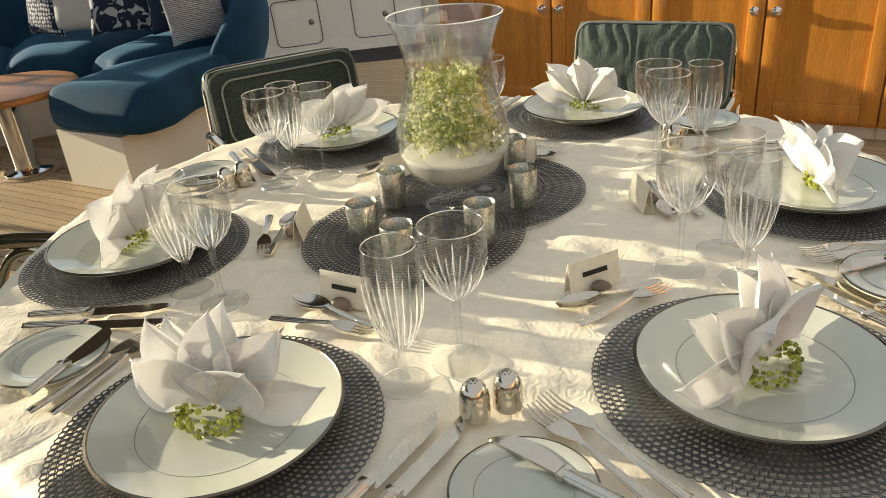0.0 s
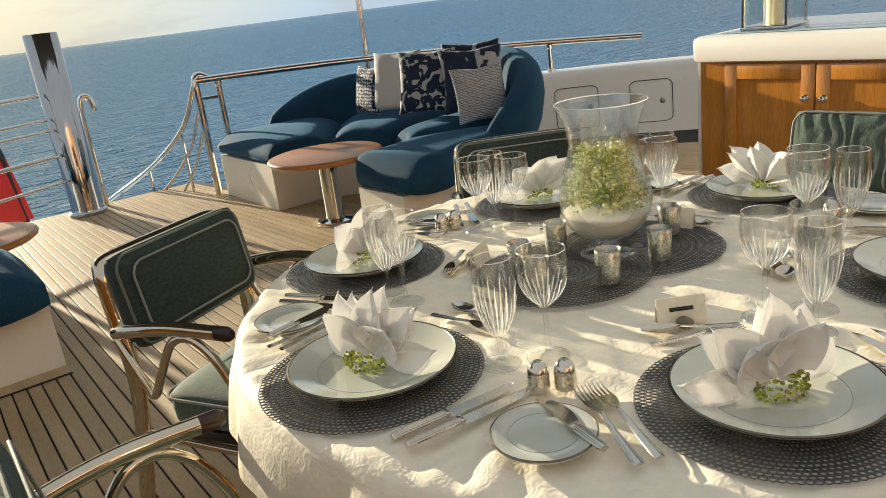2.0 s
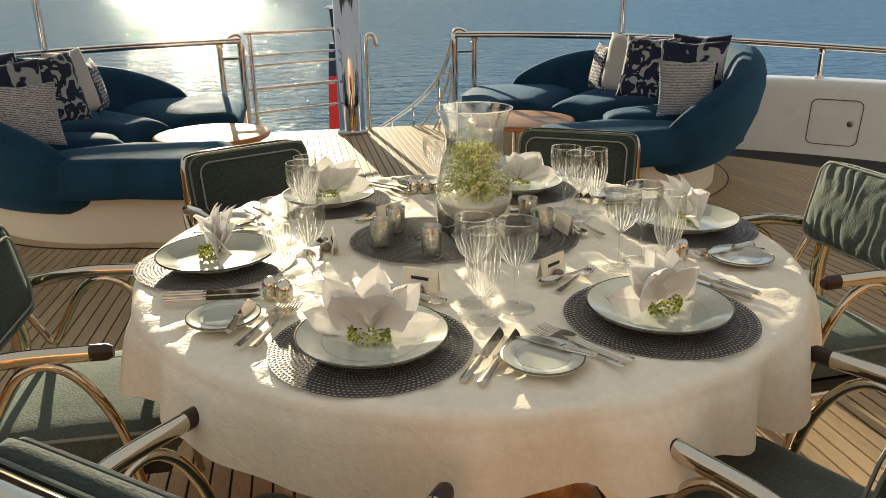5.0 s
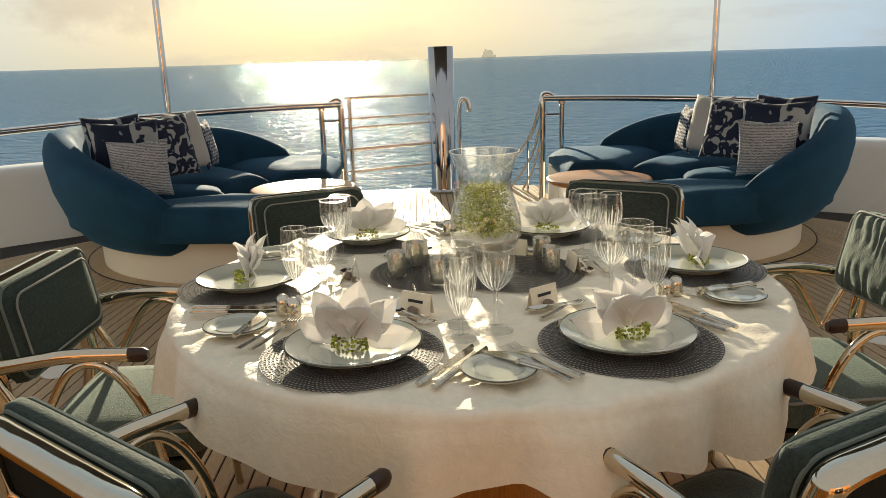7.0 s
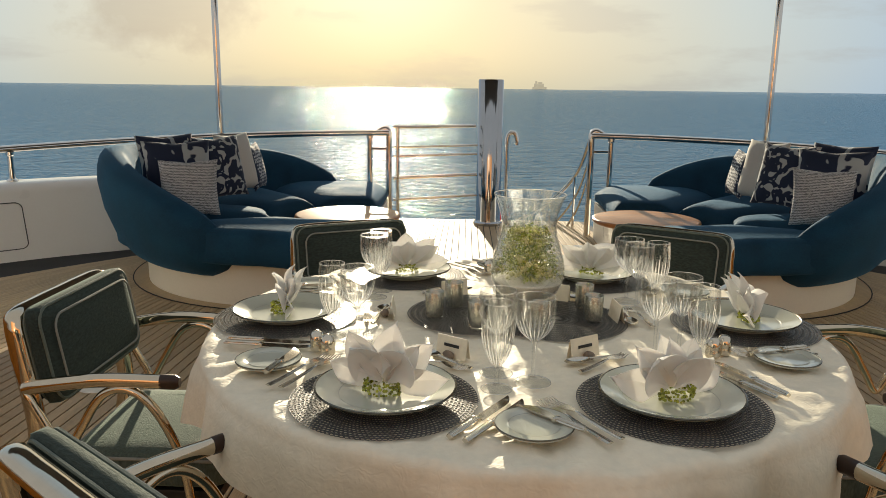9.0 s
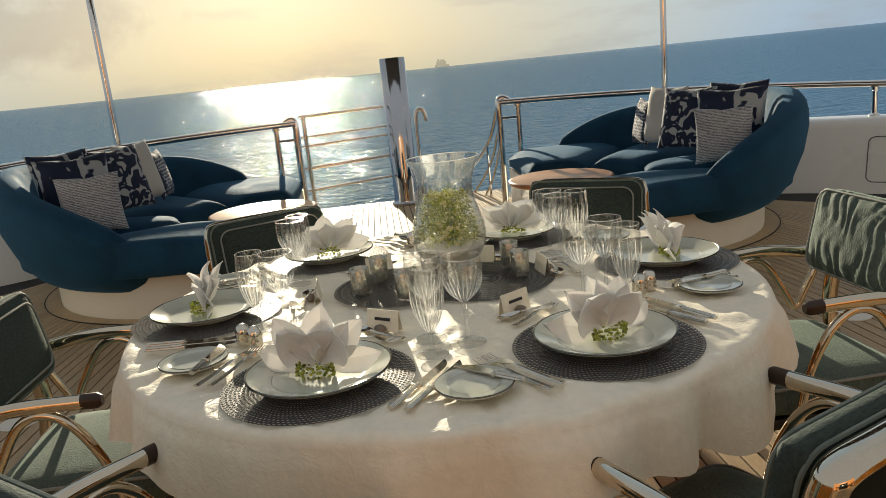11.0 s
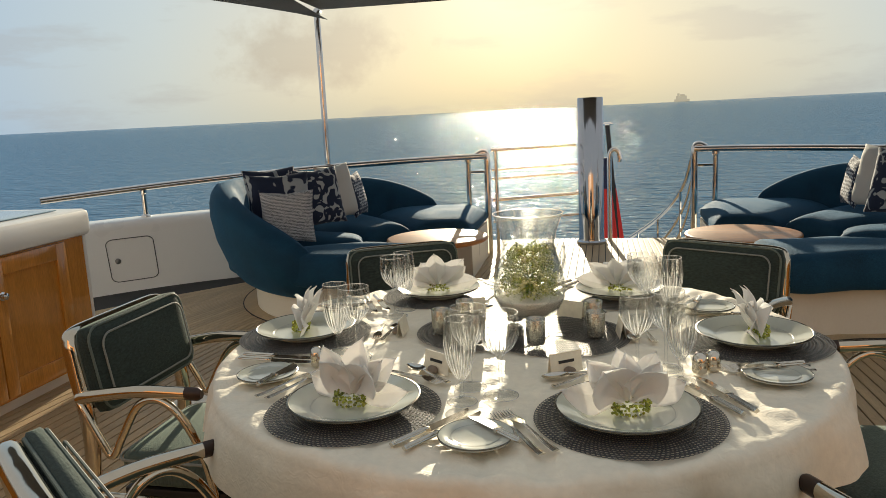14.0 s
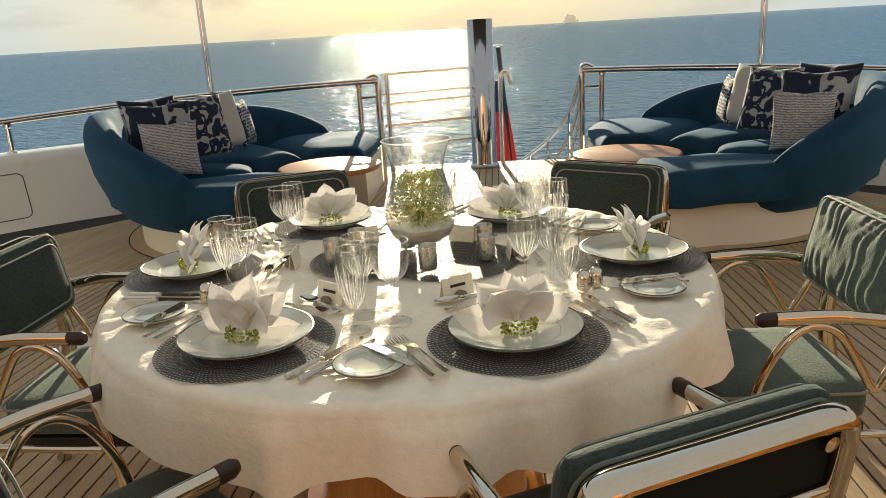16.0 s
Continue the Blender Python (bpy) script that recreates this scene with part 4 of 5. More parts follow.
def placemat_mesh():
    """A round mat: rows of small open loops, each row offset by half a loop."""
    bm = bmesh.new()
    lathe(bm, [(0, 0.0005), (0.012, 0.0005), (0.012, 0.0025), (0, 0.0028)], 24)
    made = [mesh_of("hub", bm, MATWEAVE)]
    radii = [0.012, 0.030, 0.045, 0.057, 0.067, 0.076] + [0.0845 + 0.0083 * k for k in range(14)]
    for i, (r0, r1) in enumerate(zip(radii, radii[1:])):
        bm = bmesh.new()
        n = 48 if r0 < 0.044 else 80 if r0 < 0.075 else 116
        h = 0.0017 + 0.0004 * (i % 2)
        for k in range(n):
            a0 = 2 * math.pi * (k + 0.5 * (i % 2)) / n
            w = 2 * math.pi / n
            def at(fr, fa, z):
                r, a = r0 + (r1 - r0) * fr, a0 + w * fa
                return bm.verts.new((r * math.cos(a), r * math.sin(a), z))
            outer = [at(0, 0, 0.0006), at(0, 1, 0.0006), at(0.8, 1, 0.0006), at(1.03, 0.5, 0.0006), at(0.8, 0, 0.0006)]
            outer_t = [at(0, 0.06, h), at(0, 0.94, h), at(0.78, 0.96, h), at(1.0, 0.5, h), at(0.78, 0.04, h)]
            inner_t = [at(0.14, 0.17, h), at(0.14, 0.83, h), at(0.68, 0.85, h), at(0.85, 0.5, h), at(0.68, 0.15, h)]
            inner = [at(0.15, 0.19, 0.0006), at(0.15, 0.81, 0.0006), at(0.67, 0.83, 0.0006), at(0.83, 0.5, 0.0006), at(0.67, 0.17, 0.0006)]
            for p, q in ((outer, outer_t), (outer_t, inner_t), (inner_t, inner)):
                for j in range(5):
                    l = (j + 1) % 5
                    bm.faces.new((p[j], p[l], q[l], q[j]))
        bmesh.ops.remove_doubles(bm, verts=bm.verts, dist=0.00025)
        made.append(mesh_of("woven_ring", bm, MATWEAVE, smooth=False))
    return made


MAT_MESH = placemat_mesh()


def placemat(m, label="round slate-grey woven vinyl placemat on the cloth"):
    t = thing("placemat", label, "placemat", m, "placemats")
    for me in MAT_MESH:
        part(me.name.split(".")[0], me, MATWEAVE, t)
    return t


def plate_parts(t, r, depth, band):
    bm = bmesh.new()
    lathe(bm, [(0, 0.006), (0.52 * r, 0.006), (0.56 * r, 0.0), (0.60 * r, 0.0), (0.62 * r, 0.006), (0.72 * r, 0.010), (0.985 * r, depth - 0.003), (r, depth), (0.985 * r, depth + 0.002), (0.74 * r, 0.015), (0.66 * r, 0.0115), (0.60 * r, 0.0105), (0, 0.0105)], 72)
    body = part("body", bm, CHINA, t, sharp=50)
    bm = bmesh.new()
    lathe(bm, [(0.972 * r, depth - 0.0012), (r + 0.0006, depth + 0.0002), (r + 0.0009, depth + 0.0016), (0.985 * r, depth + 0.0028), (0.972 * r, depth + 0.0010)], 72)
    part("rim_band", bm, PLATINUM, body, band)
    bm = bmesh.new()
    lathe(bm, [(0.656 * r, 0.0110), (0.660 * r, 0.0112), (0.663 * r, 0.0119), (0.659 * r, 0.0120), (0.655 * r, 0.0115)], 72)
    part("inner_line", bm, GREYLINE, body)


def dinner_plate(m):
    t = thing("dinner_plate", "pale celadon white china plate with dark platinum rim band", "plate", m, "dinner plates")
    plate_parts(t, 0.144, 0.026, "engraved platinum band")
    return t


def side_plate(m):
    t = thing("side_plate", "small white china plate with dark platinum rim", "plate", m, "side plates")
    plate_parts(t, 0.074, 0.013, "engraved platinum band")
    return t


def napkin_mesh(seed):
    """A starched napkin pulled through a ring: a fan of pointed, pleated petals in three layers."""
    rnd = random.Random(seed)
    bm = bmesh.new()
    for layer, (lean, size, a0, a1, count) in enumerate(((0.30, 0.146, 32, 148, 3), (0.06, 0.142, -2, 182, 5), (-0.20, 0.126, 20, 160, 2))):
        for p in range(count):
            c = radians(a0 + (a1 - a0) * (p + 0.5) / count + rnd.uniform(-6, 6))
            half = radians((a1 - a0) / count * 0.78)
            length = size * rnd.uniform(0.86, 1.10)
            ln = lean + rnd.uniform(-0.09, 0.09)
            twist = rnd.uniform(-0.25, 0.25)
            rows = []
            curl = rnd.uniform(0.1, 0.6) * 0.03
            for j in range(13):
                f = j / 12
                wdt = half * ((0.42 + 0.58 * f / 0.5) if f < 0.5 else max(0.015, (1 - f) / 0.5 * (1 + 0.35 * (f - 0.5))))
                row = []
                for k in range(9):
                    g = -1 + k / 4
                    ang = c + g * wdt
                    r = length * (0.08 + 0.92 * f) * (1 - 0.04 * abs(g) * f)
                    fold = (0.026 * (1 - abs(g)) - 0.010) * math.sin(math.pi * min(1, f * 1.1) * 0.8 + 0.3)
                    fold += 0.0035 * noise.noise((g * 1.6 + p * 3, f * 3, layer * 5 + seed))
                    u, w = r * math.cos(ang), r * math.sin(ang)
                    tip = max(0, f - 0.7) / 0.3
                    v = ln * w * 0.9 + fold + 0.010 * f * f * (1 if lean > 0 else -1) + twist * u * f * 0.4 + curl * tip * tip * (1 if lean > 0 else -1)
                    z = w * (1 - 0.16 * abs(ln)) + 0.010 - 0.003 * tip * tip
                    row.append((u * 0.95, v * 0.80, max(0.003, 0.88 * z + 0.004)))
                rows.append(row)
            tv = [[bm.verts.new(q) for q in row] for row in rows]
            bv = [[bm.verts.new((q[0] * 0.99, q[1] - 0.0014, q[2])) for q in row] for row in rows]
            for a in range(12):
                for b in range(8):
                    bm.faces.new((tv[a][b], tv[a][b + 1], tv[a + 1][b + 1], tv[a + 1][b]))
                    bm.faces.new((bv[a][b], bv[a + 1][b], bv[a + 1][b + 1], bv[a][b + 1]))
                bm.faces.new((tv[a][0], tv[a + 1][0], bv[a + 1][0], bv[a][0]))
                bm.faces.new((tv[a][8], bv[a][8], bv[a + 1][8], tv[a + 1][8]))
            bm.faces.new([*tv[12], *bv[12][::-1]])
    return mesh_of("napkin", bm, NAPKIN, sharp=28)


NAPKINS = [napkin_mesh(s) for s in (3, 11, 29)]


bm = bmesh.new()
bmesh.ops.create_icosphere(bm, subdivisions=1, radius=0.0040)
BEAD_MESH = mesh_of("bead", bm, BEADS, smooth=False)


def folded_napkin(m, k):
    t = thing("napkin", "white cotton napkin folded into a pointed lily", "napkin", m, "napkins")
    part("petals", NAPKINS[k % 3], NAPKIN, t)
    r = thing("napkin_ring", "napkin ring of clustered green glass beads", "napkin ring", m @ pose(0, -0.006, 0), "napkin rings")
    rnd = random.Random(5 + k)
    for i in range(96):
        a = 2 * math.pi * i / 32 + rnd.uniform(-0.06, 0.06)
        q = rnd.uniform(0.90, 1.12)
        s = rnd.uniform(0.60, 1.15)
        part("bead", BEAD_MESH, BEADS, r, m=pose(0.036 * q * math.cos(a), -0.010 + 0.023 * q * math.sin(a), 0.004 + 0.008 * (i // 32) + rnd.uniform(0, 0.005), 0, 0, 50 * i) @ Matrix.Diagonal((s, s, s, 1)))


FACETS = {}


def glass_parts(t, outer, inner, stem, cut, flutes, depth, n=120):
    """A stemmed glass. outer runs from the rim down to the foot's underside, inner from the bowl's bottom up to the rim;
    stem: where in outer the foot begins; cut: which of outer's points lie in the cut flutes."""
    bm = bmesh.new()
    lathe(bm, outer[:stem + 1] + [(0, outer[stem][1])], 64)
    lathe(bm, inner, 64)
    bmesh.ops.remove_doubles(bm, verts=bm.verts, dist=0.00001)
    bowl = part("bowl", bm, CRYSTAL, t, "clear bowl cut in upright flutes", sharp=60)
    for k in range(flutes):
        key = (outer[0], k % 2)
        if key not in FACETS:
            bm = bmesh.new()
            lo, hi = cut[0] + (0.9 if k % 2 else 0.0), cut[1] - 0.2
            left, mid, right = [], [], []
            for j in range(9):
                f = lo + (hi - lo) * j / 8
                i = min(int(f), len(outer) - 2)
                r, z = [outer[i][q] + (outer[i + 1][q] - outer[i][q]) * (f - i) for q in (0, 1)]
                w = 2 * math.pi / flutes * depth * math.sin(math.pi * (0.04 + 0.92 * j / 8)) ** 0.7
                for row, da, dr in ((left, -w, 0.0001), (mid, 0, 0.0010), (right, w, 0.0001)):
                    row.append(bm.verts.new(((r + dr) * math.cos(da), (r + dr) * math.sin(da), z)))
            for p, q in ((left, mid), (mid, right)):
                for j in range(8):
                    bm.faces.new((p[j], q[j], q[j + 1], p[j + 1]))
            FACETS[key] = mesh_of("cut_facet", bm, FACET, smooth=False)
        part("cut_facet", FACETS[key], FACET, bowl, m=pose(0, 0, 0, 0, 0, 360 * k / flutes))
    # Whitish ring that puts the bright highlight along the lip.
    bm = bmesh.new()
    rr, rz = (outer[0][0] + inner[-2][0]) / 2, outer[0][1] + 0.0004
    tube(bm, [(rr * math.cos(2 * math.pi * k / 48), rr * math.sin(2 * math.pi * k / 48), rz) for k in range(49)], 0.0005, 6, caps=False)
    part("rim", bm, FACET, bowl)
    r0, h0 = outer[stem]
    bm = bmesh.new()
    lathe(bm, [(0, h0 - 0.0004), (r0, h0 - 0.0004)] + outer[stem + 1:], 48)
    foot = part("foot", bm, FOOTGLASS, t, sharp=60)
    # The highlight on the foot's edge is a pale ring as well.
    bm = bmesh.new()
    fr = max(r for r, _ in outer[stem + 1:])
    tube(bm, [(fr * math.cos(2 * math.pi * k / 48), fr * math.sin(2 * math.pi * k / 48), 0.0014) for k in range(49)], 0.0008, 6, caps=False)
    part("foot_rim", bm, FACET, foot)


def goblet(m):
    t = thing("wine_goblet", "cut crystal wine goblet with wide foot", "wine glass", m, "crystal glasses")
    outer = [(0.041, 0.207), (0.0411, 0.2058), (0.0425, 0.192), (0.043, 0.175), (0.0415, 0.158), (0.037, 0.140), (0.029, 0.124), (0.018, 0.112), (0.0085, 0.104), (0.0058, 0.095), (0.0042, 0.070), (0.0042, 0.030), (0.006, 0.014), (0.012, 0.007), (0.036, 0.0022), (0.038, 0.0012), (0.036, 0.0002), (0, 0.0002)]
    inner = [(0, 0.112), (0.012, 0.1145), (0.026, 0.126), (0.0345, 0.142), (0.039, 0.159), (0.0407, 0.175), (0.0405, 0.192), (0.03945, 0.2058), (0.0396, 0.2068), (0.0402, 0.2078), (0.041, 0.207)]
    glass_parts(t, outer, inner, 12, (4.0, 8.5), 24, 0.20)
    return t


def flute(m):
    t = thing("champagne_flute", "tall cut crystal champagne flute", "champagne glass", m, "crystal glasses")
    outer = [(0.0325, 0.205), (0.0326, 0.2038), (0.0345, 0.185), (0.036, 0.160), (0.0355, 0.135), (0.032, 0.110), (0.025, 0.086), (0.016, 0.068), (0.009, 0.059), (0.0062, 0.052), (0.0050, 0.040), (0.0052, 0.022), (0.008, 0.011), (0.014, 0.006), (0.032, 0.0022), (0.034, 0.0012), (0.032, 0.0002), (0, 0.0002)]
    inner = [(0, 0.072), (0.010, 0.0735), (0.021, 0.089), (0.029, 0.111), (0.0328, 0.135), (0.0335, 0.160), (0.0322, 0.185), (0.0309, 0.2038), (0.0310, 0.2048), (0.0315, 0.2058), (0.0325, 0.205)]
    glass_parts(t, outer, inner, 12, (3.1, 8.5), 22, 0.20)
    return t


def cutlery(kind, m, label):
    """Silver cutlery lying along +y, its handle's end at the origin."""
    t = thing(kind, label, kind.split("_")[-1], m, "silver cutlery")
    bm = bmesh.new()
    length = {"dinner_fork": 0.205, "dessert_fork": 0.165, "dinner_knife": 0.222, "butter_knife": 0.155, "dessert_spoon": 0.165}[kind]
    hl = length * (0.42 if "knife" in kind else 0.60)
    # handle: ridged flat bar
    rings = []
    for j in range(13):
        f = j / 12
        w = (0.0080 if "knife" in kind else 0.0085 - 0.0050 * f) * (0.86 if j in (0, 12) else 1)
        th = 0.0042 if "knife" in kind else 0.0018
        y, z = hl * f, 0.0045 + (0.006 * f * f if "knife" not in kind else 0)
        rings.append([(w / 1 * c, y, z + th * s * (1 + 0.25 * math.cos(4 * a))) for a, c, s in [(2 * math.pi * k / 16, math.cos(2 * math.pi * k / 16), math.sin(2 * math.pi * k / 16)) for k in range(16)]])
    shell(bm, rings, True, True, True)
    handle = part("handle", bm, SILVER, t)
    bm = bmesh.new()
    for q in (-0.6, -0.2, 0.2, 0.6):
        run = []
        for f in (0.04, 0.35, 0.65, 0.96):
            w = 0.0080 if "knife" in kind else 0.0085 - 0.0050 * f
            run.append((q * w, hl * f, (0.0090 if "knife" in kind else 0.0060 + 0.006 * f * f) - 0.0010 * abs(q)))
        tube(bm, run, 0.0008, 6)
    part("ribs", bm, SILVER, handle)
    bm = bmesh.new()
    if "knife" in kind:
        rings = []
        for j in range(13):
            f = j / 12
            w = 0.0095 * (1 - max(0, f - 0.70) ** 2 * 9.5) if kind == "dinner_knife" else 0.010 * (0.8 + 0.5 * math.sin(math.pi * f)) * (1 - max(0, f - 0.8) ** 2 * 18)
            x0 = -0.006
            rings.append([(x0, hl + (length - hl) * f, 0.003), (x0 + 2 * max(w, 0.001), hl + (length - hl) * f, 0.0038), (x0, hl + (length - hl) * f, 0.0060)])
        shell(bm, rings, True, True, True)
        part("blade", bm, SILVER, t)
        bm = bmesh.new()
        brick(bm, -0.0094, 0.0094, hl - 0.005, hl + 0.004, 0.0004, 0.0092, 0.0015)
        part("bolster", bm, SILVER, t)
    elif "fork" in kind:
        rings = []
        for j in range(9):
            f = j / 8
            w = 0.0035 + 0.0085 * (math.sin(math.pi / 2 * min(1, f * 1.3)))
            y, z = hl + (length * 0.20) * f, 0.0105 - 0.004 * f
            rings.append([(-w, y, z), (w, y, z), (w, y, z + 0.0016), (-w, y, z + 0.0016)])
        shell(bm, rings, True, True, True)
        part("neck", bm, SILVER, t)
        for k in range(4):
            bm = bmesh.new()
            x = -0.0099 + 0.0066 * k
            y0 = hl + length * 0.20
            tube(bm, [(x, y0 - 0.003, 0.0072), (x, y0 + length * 0.10, 0.005), (x * 0.97, length, 0.0095)], [0.0018, 0.0016, 0.0009], 6)
            part("tine", bm, SILVER, t)
    else:
        rings = []
        bl, y0 = length - hl, hl
        for j in range(11):
            f = j / 10
            w = 0.0035 + 0.0145 * math.sin(math.pi * min(1, 0.06 + 0.9 * f)) ** 0.8
            row = []
            for k in range(9):
                g = -1 + k / 4
                row.append((w * g, y0 + bl * f, 0.0105 - 0.007 * (1 - g * g) * math.sin(math.pi * f) ** 0.7))
            rings.append(row + [(p[0], p[1], p[2] - 0.0016) for p in row[::-1]])
        shell(bm, rings, True, True, True)
        part("bowl", bm, SILVER, t)
    return t


def shaker(m, group):
    t = thing("salt_shaker", "egg-shaped silver shaker with ribbed base", "shaker", m, group)
    bm = bmesh.new()
    prof = [(0, 0.0), (0.017, 0.0)]
    for j in range(9):
        prof += [(0.0185 + 0.0006 * (j % 2) + 0.0012 * math.sin(j / 8 * 3), 0.001 + 0.0022 * j)]
    prof += [(0.0200, 0.0225), (0.0198, 0.028), (0.0178, 0.036), (0.0140, 0.0425), (0.0085, 0.0465), (0, 0.0475)]
    lathe(bm, prof, 32)
    bmesh.ops.scale(bm, vec=(0.88, 0.88, 1.04), verts=bm.verts)
    b = part("body", bm, SILVER, t, sharp=60)
    bm = bmesh.new()
    for k in range(7):
        a, r = 2 * math.pi * k / 6, 0.0045 if k < 6 else 0
        lathe(bm, [(0, 0.0486), (0.0010, 0.0487), (0.0010, 0.0499), (0, 0.0500)], 6, (r * math.cos(a), r * math.sin(a), -0.0008 if r else 0))
    part("holes", bm, DARK, b)
    return t


def votive(m):
    t = thing("votive_cup", "silvered mercury glass votive cup", "candle holder", m, "votive cups")
    bm = bmesh.new()
    lathe(bm, [(0, 0.005), (0.0228, 0.005), (0.0242, 0.010), (0.0262, 0.072), (0.0256, 0.073), (0.0248, 0.072), (0.0229, 0.012), (0, 0.010)], 40)
    part("cup", bm, MERCURY, t)
    bm = bmesh.new()
    lathe(bm, [(0, 0.0), (0.0235, 0.0), (0.0245, 0.002), (0.0245, 0.0048), (0, 0.0048)], 40)
    part("glass_base", bm, CRYSTAL, t)
    return t


def name_card(m, shown):
    t = thing("place_card", "cream paper place card in a pebble holder", "card", m, "place cards")
    bm = bmesh.new()
    for s in (-1, 1):
        vs = [(-0.043, s * 0.0006, 0.050), (0.043, s * 0.0006, 0.050), (0.043, s * 0.010, 0.0005), (-0.043, s * 0.010, 0.0005)]
        brick_vs = [bm.verts.new(v) for v in vs] + [bm.verts.new((v[0], v[1] - s * 0.0006, v[2])) for v in vs]
        for q in ((0, 1, 2, 3), (7, 6, 5, 4), (0, 4, 5, 1), (1, 5, 6, 2), (2, 6, 7, 3), (3, 7, 4, 0)):
            bm.faces.new([brick_vs[i] for i in q])
    c = part("card", bm, CARD, t, smooth=False)
    if shown:
        bm = bmesh.new()
        brick(bm, -0.021, 0.021, -0.0006, 0.0006, -0.0035, 0.0035, 0.0)
        bar = part("ink_bar", bm, INK, c, smooth=False, m=pose(0.0, -0.0058, 0.0290, -11))
    bm = bmesh.new()
    bmesh.ops.create_icosphere(bm, subdivisions=3, radius=0.014)
    for v in bm.verts:
        k = 1 + 0.35 * noise.noise(v.co * 60)
        v.co = Vector((v.co.x * 1.1, v.co.y * 0.8, v.co.z * 0.75)) * k
        v.co.z += 0.0100
        v.co.y -= 0.020
    part("pebble", bm, PEBBLE, t)
    return t


def setting(ang, x, y, side_x, side_y, glasses, card, k, fan):
    """One place at the table: (x, y) is the plate's centre; the side plate, the glasses and the card stand at points of their own."""
    base = pose(x, y, TOP, 0, 0, ang + 90)
    rnd = random.Random(k)
    j = lambda s=0.004: rnd.uniform(-s, s)
    placemat(base @ pose(0, 0, 0, 0, 0, k * 1.7))
    dinner_plate(base @ pose(j(), j(), 0.0034))
    folded_napkin(base @ pose(0, 0.004, 0.0146, 0, 0, fan), k)
    cutlery("dinner_fork", base @ pose(-0.236, -0.085 + j(), 0.001, 0, 0, 3 + j(2)), "silver dinner fork beside the plate")
    cutlery("dinner_fork", base @ pose(-0.206, -0.080 + j(), 0.001, 0, 0, 4 + j(2)), "silver dinner fork beside the plate")
    cutlery("dinner_knife", base @ pose(0.206, -0.092 + j(), 0.001, 0, 0, -3 + j(2)), "silver dinner knife with ribbed handle")
    cutlery("dinner_knife", base @ pose(0.238, -0.088 + j(), 0.001, 0, 0, -4 + j(2)), "silver dinner knife with ribbed handle")
    side_base = pose(side_x, side_y, TOP + 0.0006, 0, 0, ang + 90)
    side_plate(side_base)
    cutlery("butter_knife", side_base @ pose(0.060, -0.072, 0.0130, 0, 0, 14 + j(3)), "silver butter knife resting on a side plate")
    cx, cy, turn = card
    cards = pose(cx, cy, TOP, 0, 0, ang + 90 + turn)
    cutlery("dessert_spoon", cards @ pose(0.085, -0.046, 0.001, 0, 0, 84 + j(3)), "silver dessert spoon above the plate")
    cutlery("dessert_fork", cards @ pose(-0.080, -0.078, 0.001, 0, 0, -83 + j(3)), "silver dessert fork above the plate")
    name_card(cards, True)
    low = Matrix.Diagonal((0.97, 0.97, 0.925, 1))
    flute(pose(*glasses[0], TOP) @ low)
    for q, (gx, gy) in enumerate(glasses[1:]):
        goblet(pose(gx, gy, TOP, 0, 0, 9 * q) @ low @ Matrix.Diagonal(((1, 1, 1, 1), (1.06, 1.06, 1.0, 1))[q]))


setting(241, -0.281, -0.507, -0.562, -0.333, ((-0.050, -0.448), (-0.047, -0.358), (0.030, -0.405)), (-0.145, -0.258, -6), 0, 10)
setting(301, 0.303, -0.502, 0.012, -0.640, ((0.424, -0.282), (0.331, -0.235), (0.398, -0.200)), (0.163, -0.240, 3), 1, -8)
setting(178, -0.608, 0.030, -0.600, 0.342, ((-0.450, -0.126), (-0.382, -0.168)), (-0.318, 0.053, 4), 2, 18)
setting(121, -0.311, 0.512, 0.000, 0.655, ((-0.376, 0.314), (-0.388, 0.234)), (-0.150, 0.272, -3), 3, -12)
setting(60, 0.300, 0.520, 0.565, 0.340, ((0.098, 0.492), (0.094, 0.408), (0.028, 0.476)), (0.155, 0.250, 2), 4, 6)
setting(2, 0.638, 0.035, 0.636, -0.248, ((0.440, 0.205), (0.375, 0.160), (0.365, 0.245)), (0.300, 0.062, 5), 5, -4)

for x, y, z in ((0.135, 0.055, 0.0), (-0.085, 0.082, 0.0030)):
    placemat(pose(x, y, TOP + z, 0, 0, 7 * z), "round slate-grey woven vinyl mat at the table's centre")
for x, y in ((-0.148, 0.138), (-0.004, 0.172), (-0.200, 0.036), (-0.084, -0.048), (0.077, -0.052), (0.232, 0.036), (0.224, 0.150)):
    votive(pose(x, y, TOP + (0.0062 if x < 0.1 else 0.0034), 0, 0, 50 * x))
for pair in (((-0.470, -0.233), (-0.440, -0.260)), ((0.472, -0.222), (0.504, -0.203)), ((-0.036, 0.560), (0.003, 0.551))):
    for x, y in pair:
        shaker(pose(x, y, TOP + 0.0008), "shaker pairs")


